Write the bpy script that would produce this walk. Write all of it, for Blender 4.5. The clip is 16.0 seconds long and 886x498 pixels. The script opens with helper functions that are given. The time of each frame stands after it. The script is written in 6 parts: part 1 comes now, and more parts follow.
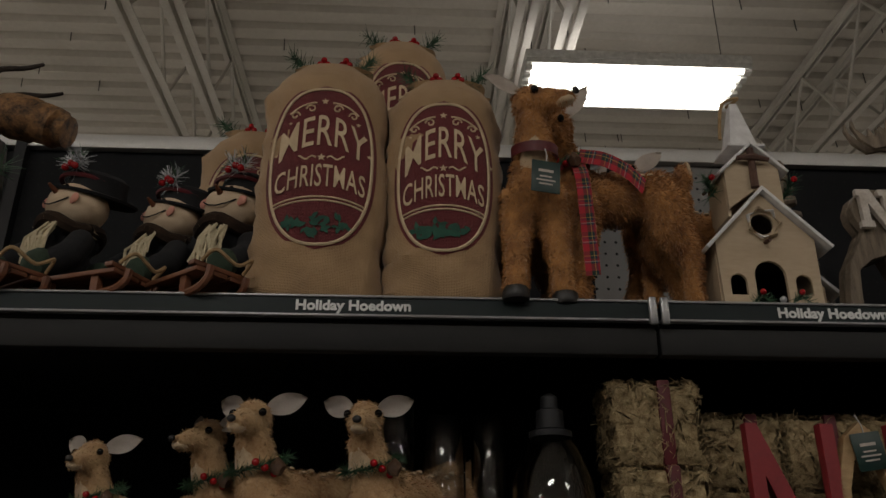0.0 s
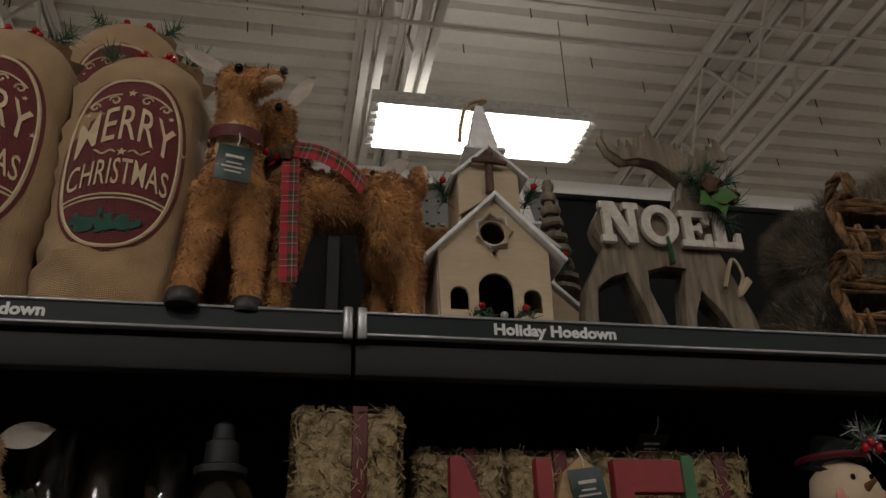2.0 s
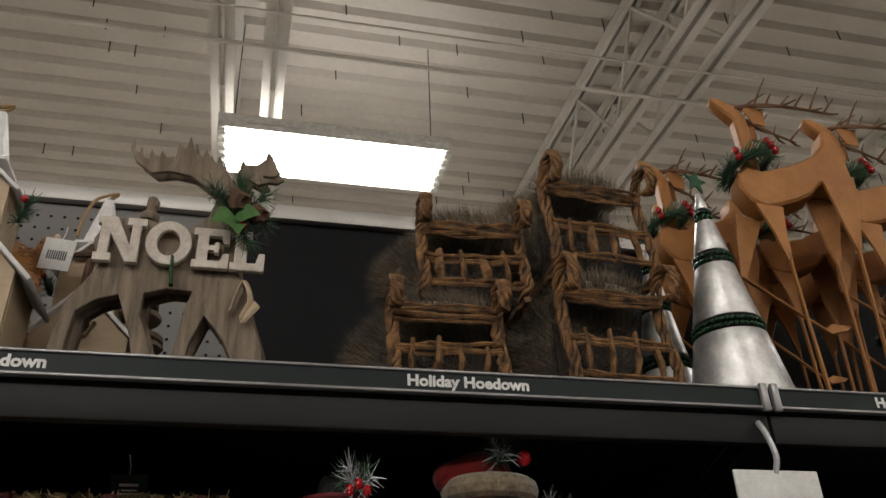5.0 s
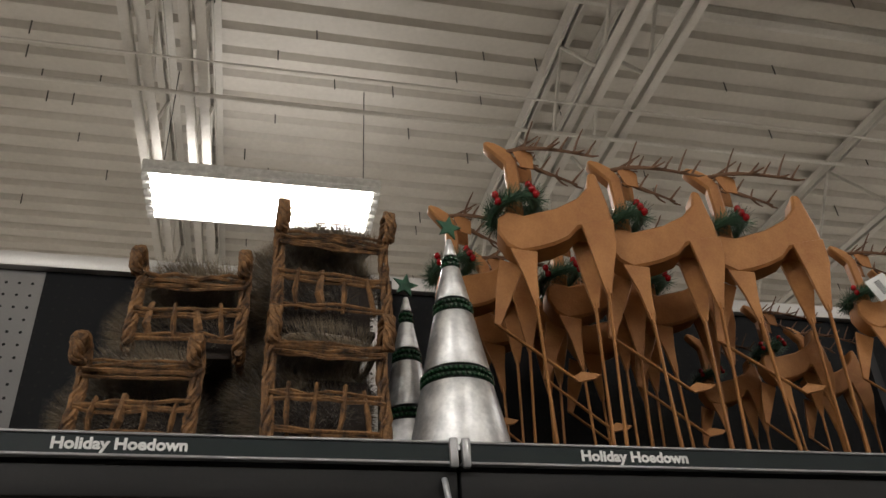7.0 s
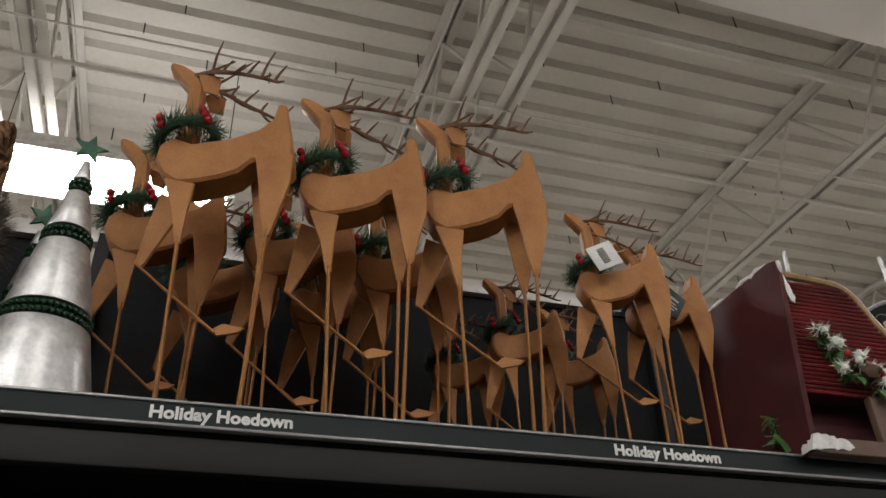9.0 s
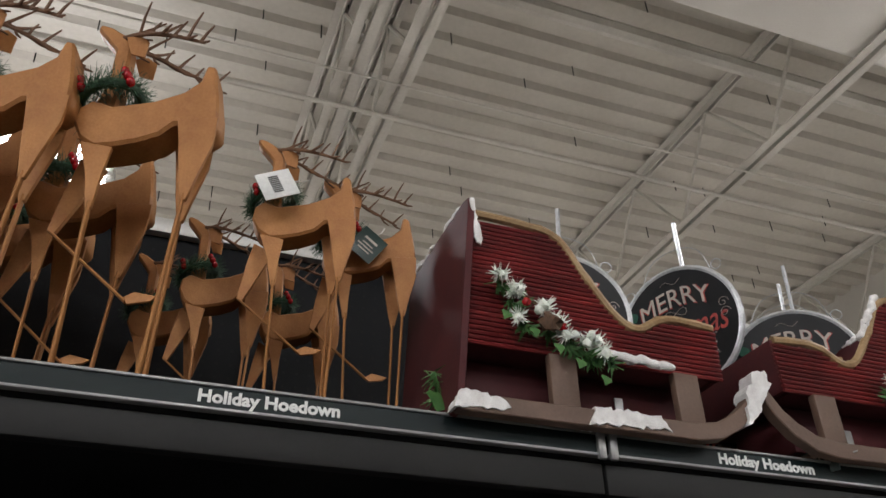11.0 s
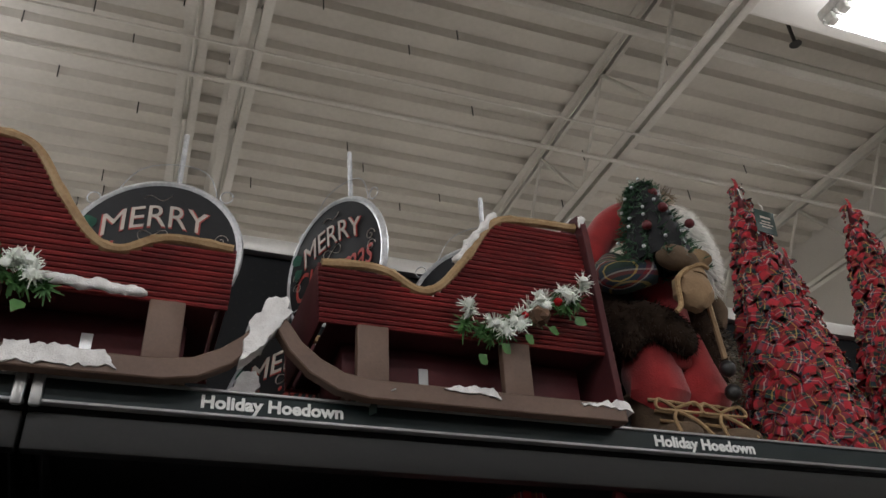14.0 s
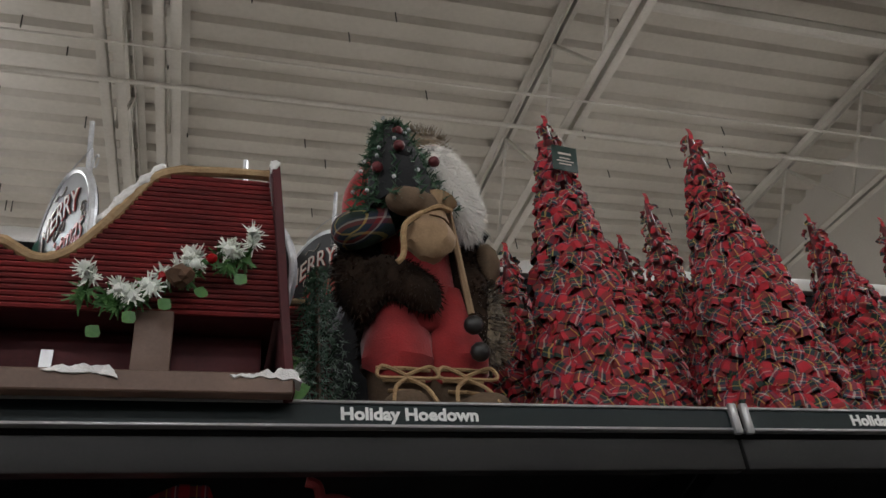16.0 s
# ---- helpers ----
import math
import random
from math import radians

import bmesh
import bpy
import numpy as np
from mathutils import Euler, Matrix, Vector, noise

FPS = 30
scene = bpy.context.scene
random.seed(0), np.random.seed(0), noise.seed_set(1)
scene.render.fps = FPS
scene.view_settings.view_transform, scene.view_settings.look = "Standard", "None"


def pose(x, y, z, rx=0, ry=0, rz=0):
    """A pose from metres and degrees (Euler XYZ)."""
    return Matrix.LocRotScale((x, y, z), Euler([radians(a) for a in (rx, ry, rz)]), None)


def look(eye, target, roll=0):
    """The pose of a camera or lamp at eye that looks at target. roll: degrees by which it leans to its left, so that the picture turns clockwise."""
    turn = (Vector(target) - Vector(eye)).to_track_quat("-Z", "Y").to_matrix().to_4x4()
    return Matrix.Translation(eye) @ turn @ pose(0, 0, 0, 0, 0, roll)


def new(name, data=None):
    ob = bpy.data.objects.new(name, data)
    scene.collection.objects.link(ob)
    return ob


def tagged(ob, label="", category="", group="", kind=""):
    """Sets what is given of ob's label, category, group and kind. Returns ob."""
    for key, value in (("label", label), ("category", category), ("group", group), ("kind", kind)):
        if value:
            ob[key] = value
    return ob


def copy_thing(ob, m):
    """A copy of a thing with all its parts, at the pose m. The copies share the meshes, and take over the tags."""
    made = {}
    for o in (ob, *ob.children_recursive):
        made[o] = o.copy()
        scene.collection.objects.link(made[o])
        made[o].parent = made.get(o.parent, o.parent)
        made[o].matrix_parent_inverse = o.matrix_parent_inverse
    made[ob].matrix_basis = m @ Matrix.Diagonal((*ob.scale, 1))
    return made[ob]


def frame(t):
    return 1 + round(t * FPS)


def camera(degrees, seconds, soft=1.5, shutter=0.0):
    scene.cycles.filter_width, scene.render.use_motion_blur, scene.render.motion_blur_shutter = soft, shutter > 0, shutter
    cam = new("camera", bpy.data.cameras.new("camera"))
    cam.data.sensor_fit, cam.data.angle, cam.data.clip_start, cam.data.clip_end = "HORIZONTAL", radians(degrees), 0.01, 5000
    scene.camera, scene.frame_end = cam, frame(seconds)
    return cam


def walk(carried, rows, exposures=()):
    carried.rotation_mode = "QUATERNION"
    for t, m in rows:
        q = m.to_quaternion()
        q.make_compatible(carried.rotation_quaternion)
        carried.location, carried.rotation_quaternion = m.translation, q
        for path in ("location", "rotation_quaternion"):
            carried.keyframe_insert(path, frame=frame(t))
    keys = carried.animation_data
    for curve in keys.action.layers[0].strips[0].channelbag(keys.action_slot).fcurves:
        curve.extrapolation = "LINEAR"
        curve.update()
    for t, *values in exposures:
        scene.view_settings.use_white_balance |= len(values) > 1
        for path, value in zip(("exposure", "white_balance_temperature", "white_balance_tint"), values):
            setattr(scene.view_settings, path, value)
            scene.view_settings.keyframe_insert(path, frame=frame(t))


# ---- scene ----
cam = camera(56.6, 16.0)
PATH = [
    (0, (-0.344, -1.051, 1.554), (-0.258, 0.785, 2.344), 0.1),
    (0.2, (-0.325, -1.027, 1.56), (-0.223, 0.801, 2.367), 0.4),
    (0.5, (-0.3, -1.012, 1.561), (-0.173, 0.808, 2.381), 1.4),
    (1, (-0.218, -0.958, 1.563), (-0.026, 0.841, 2.415), 2.0),
    (1.5, (-0.147, -0.928, 1.557), (0.124, 0.837, 2.457), 0.5),
    (2, (-0.072, -0.893, 1.557), (0.278, 0.851, 2.471), -1.8),
    (2.5, (0.021, -0.901, 1.562), (0.378, 0.846, 2.47), -2.8),
    (3, (0.12, -0.928, 1.564), (0.461, 0.819, 2.477), -3.3),
    (3.5, (0.207, -0.958, 1.563), (0.539, 0.788, 2.481), -3.7),
    (4, (0.299, -0.976, 1.557), (0.651, 0.771, 2.465), -3.6),
    (4.5, (0.405, -0.941, 1.557), (0.815, 0.778, 2.494), -2.7),
    (4.7, (0.46, -0.922, 1.563), (0.893, 0.781, 2.519), -2.1),
    (6.8, (0.932, -1.013, 1.582), (1.311, 0.642, 2.638), -3.2),
    (7, (0.965, -1.009, 1.582), (1.367, 0.639, 2.641), -3.0),
    (7.5, (1.065, -0.967, 1.568), (1.549, 0.659, 2.628), -2.1),
    (8, (1.188, -0.896, 1.568), (1.735, 0.7, 2.642), -1.6),
    (8.2, (1.233, -0.879, 1.565), (1.785, 0.713, 2.643), -1.9),
    (10.3, (1.731, -0.917, 1.583), (2.252, 0.664, 2.692), -2.3),
    (10.5, (1.773, -0.909, 1.578), (2.31, 0.67, 2.682), -2.1),
    (11, (1.901, -0.853, 1.571), (2.499, 0.713, 2.661), -1.0),
    (11.5, (2.01, -0.824, 1.577), (2.65, 0.723, 2.672), -2.3),
    (12, (2.094, -0.805, 1.577), (2.764, 0.734, 2.665), -4.6),
    (12.5, (2.206, -0.819, 1.583), (2.881, 0.718, 2.669), -5.1),
    (13, (2.337, -0.847, 1.589), (2.999, 0.702, 2.668), -5.1),
    (13.5, (2.444, -0.879, 1.585), (3.069, 0.687, 2.661), -4.4),
    (14, (2.552, -0.856, 1.577), (3.172, 0.714, 2.65), -3.1),
    (14.5, (2.69, -0.802, 1.58), (3.337, 0.747, 2.666), -2.4),
    (15, (2.772, -0.786, 1.577), (3.428, 0.753, 2.673), -4.5),
    (15.1, (2.793, -0.786, 1.577), (3.445, 0.755, 2.674), -4.9),
    (15.5, (2.893, -0.789, 1.574), (3.514, 0.77, 2.662), -6.4),
    (16, (3.022, -0.825, 1.585), (3.56, 0.772, 2.662), -6.3),
]
EXPOSURES = [(0.0, -1.42, 6550, 10), (1.0, -1.28, 6540, 10), (2.0, -1.12, 6530, 10), (2.5, -1.0, 6525, 10), (3.0, -0.68, 6520, 10), (4.0, -0.32, 6510, 10), (4.5, -0.3, 6505, 10), (7.0, -0.15, 6400, 10), (8.0, -0.25, 6350, 10), (10.5, 0.3, 6000, 10), (12.5, 0.08, 5982, 10), (14.5, -0.03, 5964, 10), (16.0, -0.05, 5950, 10)]
walk(cam, [(t, look(eye, target, roll)) for t, eye, target, roll in PATH], EXPOSURES)

# ---- world and light: a closed shop lit by hanging tube fixtures, most of them unseen additions ----
world = bpy.data.worlds.new("world")
scene.world = world
world.use_nodes = True
world.node_tree.nodes["Background"].inputs[0].default_value = (0.9, 0.95, 1.0, 1)
world.node_tree.nodes["Background"].inputs[1].default_value = 0.02

LAMP_POWER = 60.0
# Only the first two hang in view; the others are unseen, added for brightness.
FIXTURES = [(0.89, 2.79, 4.25), (5.67, 0.66, 4.25), (-3.9, 0.90, 4.25), (-7.6, 2.79, 4.25), (-3.9, 6.8, 4.25), (3.3, 8.2, 4.25), (-8.0, 8.2, 4.25)]
FIXTURES += [(x, y, 4.25) for y in (-3.9, -6.9) for x in (-8.6, -4.9, -1.2, 2.5, 6.2)]
for fx, fy, fz in FIXTURES:
    lamp = bpy.data.lights.new("fixture_light", "AREA")
    lamp.shape, lamp.size, lamp.size_y = "RECTANGLE", 1.2, 0.4
    # Southern powers set by hand: stronger on the western goods, weaker on the eastern.
    lamp.energy, lamp.color = LAMP_POWER * (1.0 if fy > 0 else 1.7 if fx < 2.0 else 0.8), (1.0, 0.955, 0.91)
    ob = new("fixture_light", lamp)
    ob.matrix_world = pose(fx, fy, fz - 0.075)
    # Fill lamp added above each closed housing to brighten the roof deck.
    lamp = bpy.data.lights.new("deck_fill_light", "AREA")
    lamp.shape, lamp.size, lamp.size_y = "RECTANGLE", 1.2, 0.4
    lamp.energy, lamp.color = LAMP_POWER * 0.1, (1.0, 0.955, 0.91)
    ob = new("deck_fill_light", lamp)
    ob.matrix_world = pose(fx, fy, fz + 0.075, 180)


# ---- materials ----
def mat(name, a, b=None, rough=0.7, metal=0.0, scale=40.0, fine=300.0, bump=0.15, stretch=(1, 1, 1), glow=0.0, vary=0.0, trans=0.0, sheen=0.0, depth=0.004, spec=0.5):
    """Two tones mixed by coarse and fine noise, with bump; metres in object space."""
    m = bpy.data.materials.new(name)
    m.use_nodes = True
    nt = m.node_tree
    n, l = nt.nodes, nt.links
    p = n["Principled BSDF"]
    b = b or tuple(c * 0.72 for c in a)
    co = n.new("ShaderNodeTexCoord")
    mp = n.new("ShaderNodeMapping")
    mp.inputs["Scale"].default_value = stretch
    l.new(co.outputs["Object"], mp.inputs[0])
    n1, n2 = n.new("ShaderNodeTexNoise"), n.new("ShaderNodeTexNoise")
    n1.inputs["Scale"].default_value, n2.inputs["Scale"].default_value = scale, fine
    n1.inputs["Detail"].default_value, n2.inputs["Detail"].default_value = 4, 3
    l.new(mp.outputs[0], n1.inputs["Vector"]), l.new(mp.outputs[0], n2.inputs["Vector"])
    mx = n.new("ShaderNodeMath")
    mx.operation = "MULTIPLY_ADD"
    mx.inputs[1].default_value = 0.45
    l.new(n2.outputs["Fac"], mx.inputs[0]), l.new(n1.outputs["Fac"], mx.inputs[2])
    rp = n.new("ShaderNodeValToRGB")
    rp.color_ramp.elements[0].position, rp.color_ramp.elements[1].position = 0.5, 0.95
    rp.color_ramp.elements[0].color, rp.color_ramp.elements[1].color = (*b, 1), (*a, 1)
    l.new(mx.outputs[0], rp.inputs[0])
    out = rp.outputs[0]
    if vary:
        oi, hs, mr = n.new("ShaderNodeObjectInfo"), n.new("ShaderNodeHueSaturation"), n.new("ShaderNodeMapRange")
        mr.inputs["To Min"].default_value, mr.inputs["To Max"].default_value = 1 - vary, 1 + vary
        l.new(oi.outputs["Random"], mr.inputs[0]), l.new(mr.outputs[0], hs.inputs["Value"]), l.new(out, hs.inputs["Color"])
        out = hs.outputs[0]
    l.new(out, p.inputs["Base Color"])
    p.inputs["Roughness"].default_value, p.inputs["Metallic"].default_value = rough, metal
    p.inputs["Transmission Weight"].default_value = trans
    p.inputs["Sheen Weight"].default_value = sheen
    p.inputs["Specular IOR Level"].default_value = spec
    if bump:
        bp = n.new("ShaderNodeBump")
        bp.inputs["Strength"].default_value, bp.inputs["Distance"].default_value = bump, depth
        l.new(mx.outputs[0], bp.inputs["Height"]), l.new(bp.outputs[0], p.inputs["Normal"])
    if glow:
        p.inputs["Emission Color"].default_value, p.inputs["Emission Strength"].default_value = (*a, 1), glow
    return m


def weave(name, a, b, pitch, rough=0.9):
    """Coarse woven cloth: two crossed wave textures for threads, noise for slubs."""
    m = mat(name, a, b, rough, 0, 25, 500, 0.0, sheen=0.2)
    n, l = m.node_tree.nodes, m.node_tree.links
    co = next(x for x in n if x.type == "MAPPING")
    hs = []
    for axis in ("X", "Z"):
        w = n.new("ShaderNodeTexWave")
        w.bands_direction = axis
        w.inputs["Scale"].default_value, w.inputs["Distortion"].default_value, w.inputs["Detail Scale"].default_value = 0.31 / pitch, 1.2, 8
        l.new(co.outputs[0], w.inputs["Vector"])
        hs.append(w)
    ad = n.new("ShaderNodeMath")
    l.new(hs[0].outputs["Fac"], ad.inputs[0]), l.new(hs[1].outputs["Fac"], ad.inputs[1])
    bp = n.new("ShaderNodeBump")
    bp.inputs["Strength"].default_value, bp.inputs["Distance"].default_value = 0.5, 0.0012
    l.new(ad.outputs[0], bp.inputs["Height"]), l.new(bp.outputs[0], n["Principled BSDF"].inputs["Normal"])
    return m


def plaid(name, ground=(0.4, 0.013, 0.025), second=(0.3, 0.011, 0.022)):
    """Tartan on a ground colour: dark green and black bands with thin yellow and white lines, both ways."""
    m = bpy.data.materials.new(name)
    m.use_nodes = True
    n, l = m.node_tree.nodes, m.node_tree.links
    p = n["Principled BSDF"]
    p.inputs["Roughness"].default_value = 0.8
    uv = n.new("ShaderNodeUVMap")
    sp = n.new("ShaderNodeSeparateXYZ")
    l.new(uv.outputs[0], sp.inputs[0])
    ramps = []
    for k in (0, 1):
        fr = n.new("ShaderNodeMath")
        fr.operation = "FRACT"
        l.new(sp.outputs[k], fr.inputs[0])
        r = n.new("ShaderNodeValToRGB")
        r.color_ramp.interpolation = "CONSTANT"
        e = r.color_ramp.elements
        e[0].position, e[0].color = 0.0, (*ground, 1)
        e[1].position, e[1].color = 0.36, (0.015, 0.03, 0.02, 1)
        for q, c in ((0.58, (0.45, 0.33, 0.08)), (0.62, (0.015, 0.03, 0.05)), (0.76, second), (0.86, (0.42, 0.38, 0.34)), (0.91, (0.02, 0.03, 0.06))):
            x = e.new(q)
            x.color = (*c, 1)
        l.new(fr.outputs[0], r.inputs[0])
        ramps.append(r)
    mx = n.new("ShaderNodeMix")
    mx.data_type = "RGBA"
    mx.inputs[0].default_value = 0.42
    l.new(ramps[0].outputs[0], mx.inputs[6]), l.new(ramps[1].outputs[0], mx.inputs[7])
    l.new(mx.outputs[2], p.inputs["Base Color"])
    return m


M = dict(
    deck=mat("painted_steel_deck", (0.62, 0.58, 0.52), (0.5, 0.465, 0.41), 0.55, 0, 1.5, 30, 0.03),
    joist=mat("painted_joist_steel", (0.66, 0.63, 0.58), (0.52, 0.49, 0.44), 0.5, 0, 3, 60, 0.05),
    dark_gap=mat("dark_steel", (0.03, 0.028, 0.025), None, 0.6),
    white_paint=mat("white_drywall", (0.78, 0.75, 0.71), (0.7, 0.67, 0.63), 0.8, 0, 2, 120, 0.05),
    wall=mat("grey_wall_paint", (0.68, 0.65, 0.61), (0.6, 0.57, 0.53), 0.85, 0, 1, 90, 0.05),
    floor=mat("vinyl_tile", (0.68, 0.65, 0.6), (0.6, 0.57, 0.52), 0.35, 0, 3, 50, 0.05),
    black_metal=mat("black_powder_coat", (0.018, 0.018, 0.019), (0.01, 0.01, 0.011), 0.5, 0, 8, 400, 0.08, spec=0.25),
    peg=mat("black_pegboard", (0.009, 0.0095, 0.011), (0.006, 0.0065, 0.0075), 0.6, 0, 5, 300, 0.05, spec=0.12),
    # Pale tone that paints lamp reflection on the black pegboard.
    peg_sheen=mat("painted_peg_sheen", (0.2, 0.195, 0.185), (0.16, 0.155, 0.15), 0.6, 0, 5, 300, 0.05),
    hole=mat("peg_hole", (0.002, 0.002, 0.002), None, 0.9),
    trim=mat("grey_metal_trim", (0.55, 0.54, 0.52), (0.45, 0.44, 0.42), 0.4, 0.3, 6, 200, 0.05),
    shelf=mat("charcoal_shelf_steel", (0.017, 0.0165, 0.016), (0.012, 0.0118, 0.0115), 0.6, 0.0, 4, 250, 0.05, spec=0.25),
    strip=mat("dark_green_sign_card", (0.004, 0.011, 0.011), (0.003, 0.008, 0.009), 0.5, 0, 6, 200, 0.02, spec=0.25),
    plastic=mat("clear_strip_plastic", (0.34, 0.34, 0.34), (0.26, 0.26, 0.26), 0.3, 0.5, 5, 100, 0.02),
    print_white=mat("white_print", (0.8, 0.8, 0.78), None, 0.6, bump=0),
    tube=mat("lit_tube", (1.0, 0.96, 0.88), (1.0, 0.96, 0.88), 0.4, bump=0, glow=14.0),
    reflector=mat("white_reflector", (0.9, 0.9, 0.88), None, 0.25, 0, bump=0),
)


# ---- mesh helpers ----
def part(name, bm, material, parent=None, label="", smooth=True):
    me = bpy.data.meshes.new(name)
    bm.normal_update()
    bm.to_mesh(me)
    bm.free()
    if smooth:
        me.shade_smooth()
        me.set_sharp_from_angle(angle=radians(38))
    for one in (material if isinstance(material, (list, tuple)) else (material,)):
        me.materials.append(one)
    ob = new(name, me)
    if parent:
        ob.parent = parent
    if label:
        ob["label"] = label
    return ob


def thing(name, m, label, category, group="", kind=""):
    ob = new(name)
    ob.empty_display_size = 0.05
    ob.matrix_basis = m
    return tagged(ob, label, category, group, kind)


def structure(name, bm, material, label, category):
    return tagged(part(name, bm, material), label, category, kind="structure")


def box(x0, x1, y0, y1, z0, z1, bevel=0.0, bm=None):
    own = bmesh.new()
    bmesh.ops.create_cube(own, size=1)
    bmesh.ops.transform(own, matrix=Matrix.Translation(((x0 + x1) / 2, (y0 + y1) / 2, (z0 + z1) / 2)) @ Matrix.Diagonal((x1 - x0, y1 - y0, z1 - z0, 1)), verts=own.verts)
    if bevel:
        bmesh.ops.bevel(own, geom=own.edges[:], offset=bevel, segments=2, affect="EDGES", profile=0.5)
    return join(bm, own)


def join(bm, own):
    if bm is None:
        return own
    me = bpy.data.meshes.new("tmp")
    own.to_mesh(me)
    own.free()
    bm.from_mesh(me)
    bpy.data.meshes.remove(me)
    return bm


def moved(bm, m):
    bmesh.ops.transform(bm, matrix=m, verts=bm.verts)
    return bm


def tube(points, radii, sides=8, bm=None, flat=1.0):
    """A tube through points; radii one number or one per point; ends closed."""
    bm = bm or bmesh.new()
    pts = [Vector(p) for p in points]
    if not isinstance(radii, (list, tuple)):
        radii = [radii] * len(pts)
    radii = np.interp(np.linspace(0, 1, len(pts)), np.linspace(0, 1, len(radii)), radii).tolist()
    rings, up = [], None
    for i, p in enumerate(pts):
        d = (pts[min(i + 1, len(pts) - 1)] - pts[max(i - 1, 0)]).normalized()
        if up is None:
            up = Vector((0, 0, 1)) if abs(d.z) < 0.9 else Vector((1, 0, 0))
        side = d.cross(up).normalized()
        up = side.cross(d).normalized()
        rings.append([bm.verts.new(p + radii[i] * (math.cos(a) * side + flat * math.sin(a) * up)) for a in (2 * math.pi * k / sides for k in range(sides))])
    for r, s in zip(rings, rings[1:]):
        for k in range(sides):
            bm.faces.new((r[k], r[(k + 1) % sides], s[(k + 1) % sides], s[k]))
    bm.faces.new(rings[0][::-1])
    bm.faces.new(rings[-1])
    return bm


def ball(c, r, bm=None, sub=2, rough=0.0, seed=0.0):
    own = bmesh.new()
    bmesh.ops.create_icosphere(own, subdivisions=sub, radius=1)
    r = r if isinstance(r, (tuple, list)) else (r, r, r)
    for v in own.verts:
        k = 1 + rough * noise.noise(v.co * 2.5 + Vector((seed, seed * 0.7, 0)))
        v.co = Vector((v.co.x * r[0] * k, v.co.y * r[1] * k, v.co.z * r[2] * k)) + Vector(c)
    return join(bm, own)


def lathe(profile, sides=24, bm=None, c=(0, 0, 0)):
    bm = bm or bmesh.new()
    rings = [[bm.verts.new((c[0] + r * math.cos(2 * math.pi * k / sides), c[1] + r * math.sin(2 * math.pi * k / sides), c[2] + z)) for k in range(sides)] for r, z in profile]
    for r, s in zip(rings, rings[1:]):
        for k in range(sides):
            bm.faces.new((r[k], r[(k + 1) % sides], s[(k + 1) % sides], s[k]))
    bm.faces.new(rings[0][::-1])
    bm.faces.new(rings[-1])
    return bm


def plate(outline, y0, y1, holes=(), bevel=0.0, bm=None):
    """A board cut to an outline in x and z, from y0 (front) to y1; holes go through it."""
    own = bmesh.new()
    loops = []
    for ring in (outline, *holes):
        vs = [own.verts.new((x, y0, z)) for x, z in ring]
        loops += [own.edges.new((a, b)) for a, b in zip(vs, vs[1:] + vs[:1])]
    bmesh.ops.triangle_fill(own, use_beauty=True, edges=loops)
    faces = own.faces[:]
    for f in faces:
        if f.normal.y > 0:
            f.normal_flip()
    bmesh.ops.recalc_face_normals(own, faces=own.faces)
    made = bmesh.ops.extrude_face_region(own, geom=own.faces[:])
    bmesh.ops.translate(own, vec=(0, y1 - y0, 0), verts=[g for g in made["geom"] if isinstance(g, bmesh.types.BMVert)])
    bmesh.ops.recalc_face_normals(own, faces=own.faces)
    if bevel:
        rim = [e for e in own.edges if e.calc_face_angle(0) > 0.8]
        bmesh.ops.bevel(own, geom=rim, offset=bevel, segments=1, affect="EDGES")
    return join(bm, own)


def oval(cx, cz, rx, rz, n=32, a0=0.0, a1=360.0):
    return [(cx + rx * math.cos(radians(a0 + (a1 - a0) * k / n)), cz + rz * math.sin(radians(a0 + (a1 - a0) * k / n))) for k in range(n)]


def smooth_path(pts, n=6):
    """Catmull-Rom through points."""
    pts = [Vector(p) for p in pts]
    q = [pts[0], *pts, pts[-1]]
    out = []
    for i in range(1, len(q) - 2):
        for k in range(n):
            t = k / n
            a, b, c, d = q[i - 1 : i + 3]
            out.append(0.5 * (2 * b + (c - a) * t + (2 * a - 5 * b + 4 * c - d) * t * t + (3 * b - 3 * c + d - a) * t * t * t))
    return out + [pts[-1]]


def lettering(body, size, depth=0.001, spacing=1.0, bevel=0.0, bold=0.0):
    """Text as a bmesh lying in x and z, facing -y, centred."""
    cu = bpy.data.curves.new("lettering", "FONT")
    cu.body, cu.size, cu.extrude, cu.space_character = body, size, depth, spacing
    cu.align_x, cu.align_y, cu.bevel_depth, cu.resolution_u, cu.offset = "CENTER", "CENTER", bevel, 3, bold
    ob = bpy.data.objects.new("lettering", cu)
    scene.collection.objects.link(ob)
    bpy.context.view_layer.update()
    bm = bmesh.new()
    me = bpy.data.meshes.new_from_object(ob.evaluated_get(bpy.context.evaluated_depsgraph_get()))
    bm.from_mesh(me)
    bpy.data.objects.remove(ob)
    bpy.data.curves.remove(cu)
    bpy.data.meshes.remove(me)
    return moved(bm, pose(0, 0, 0, 90))


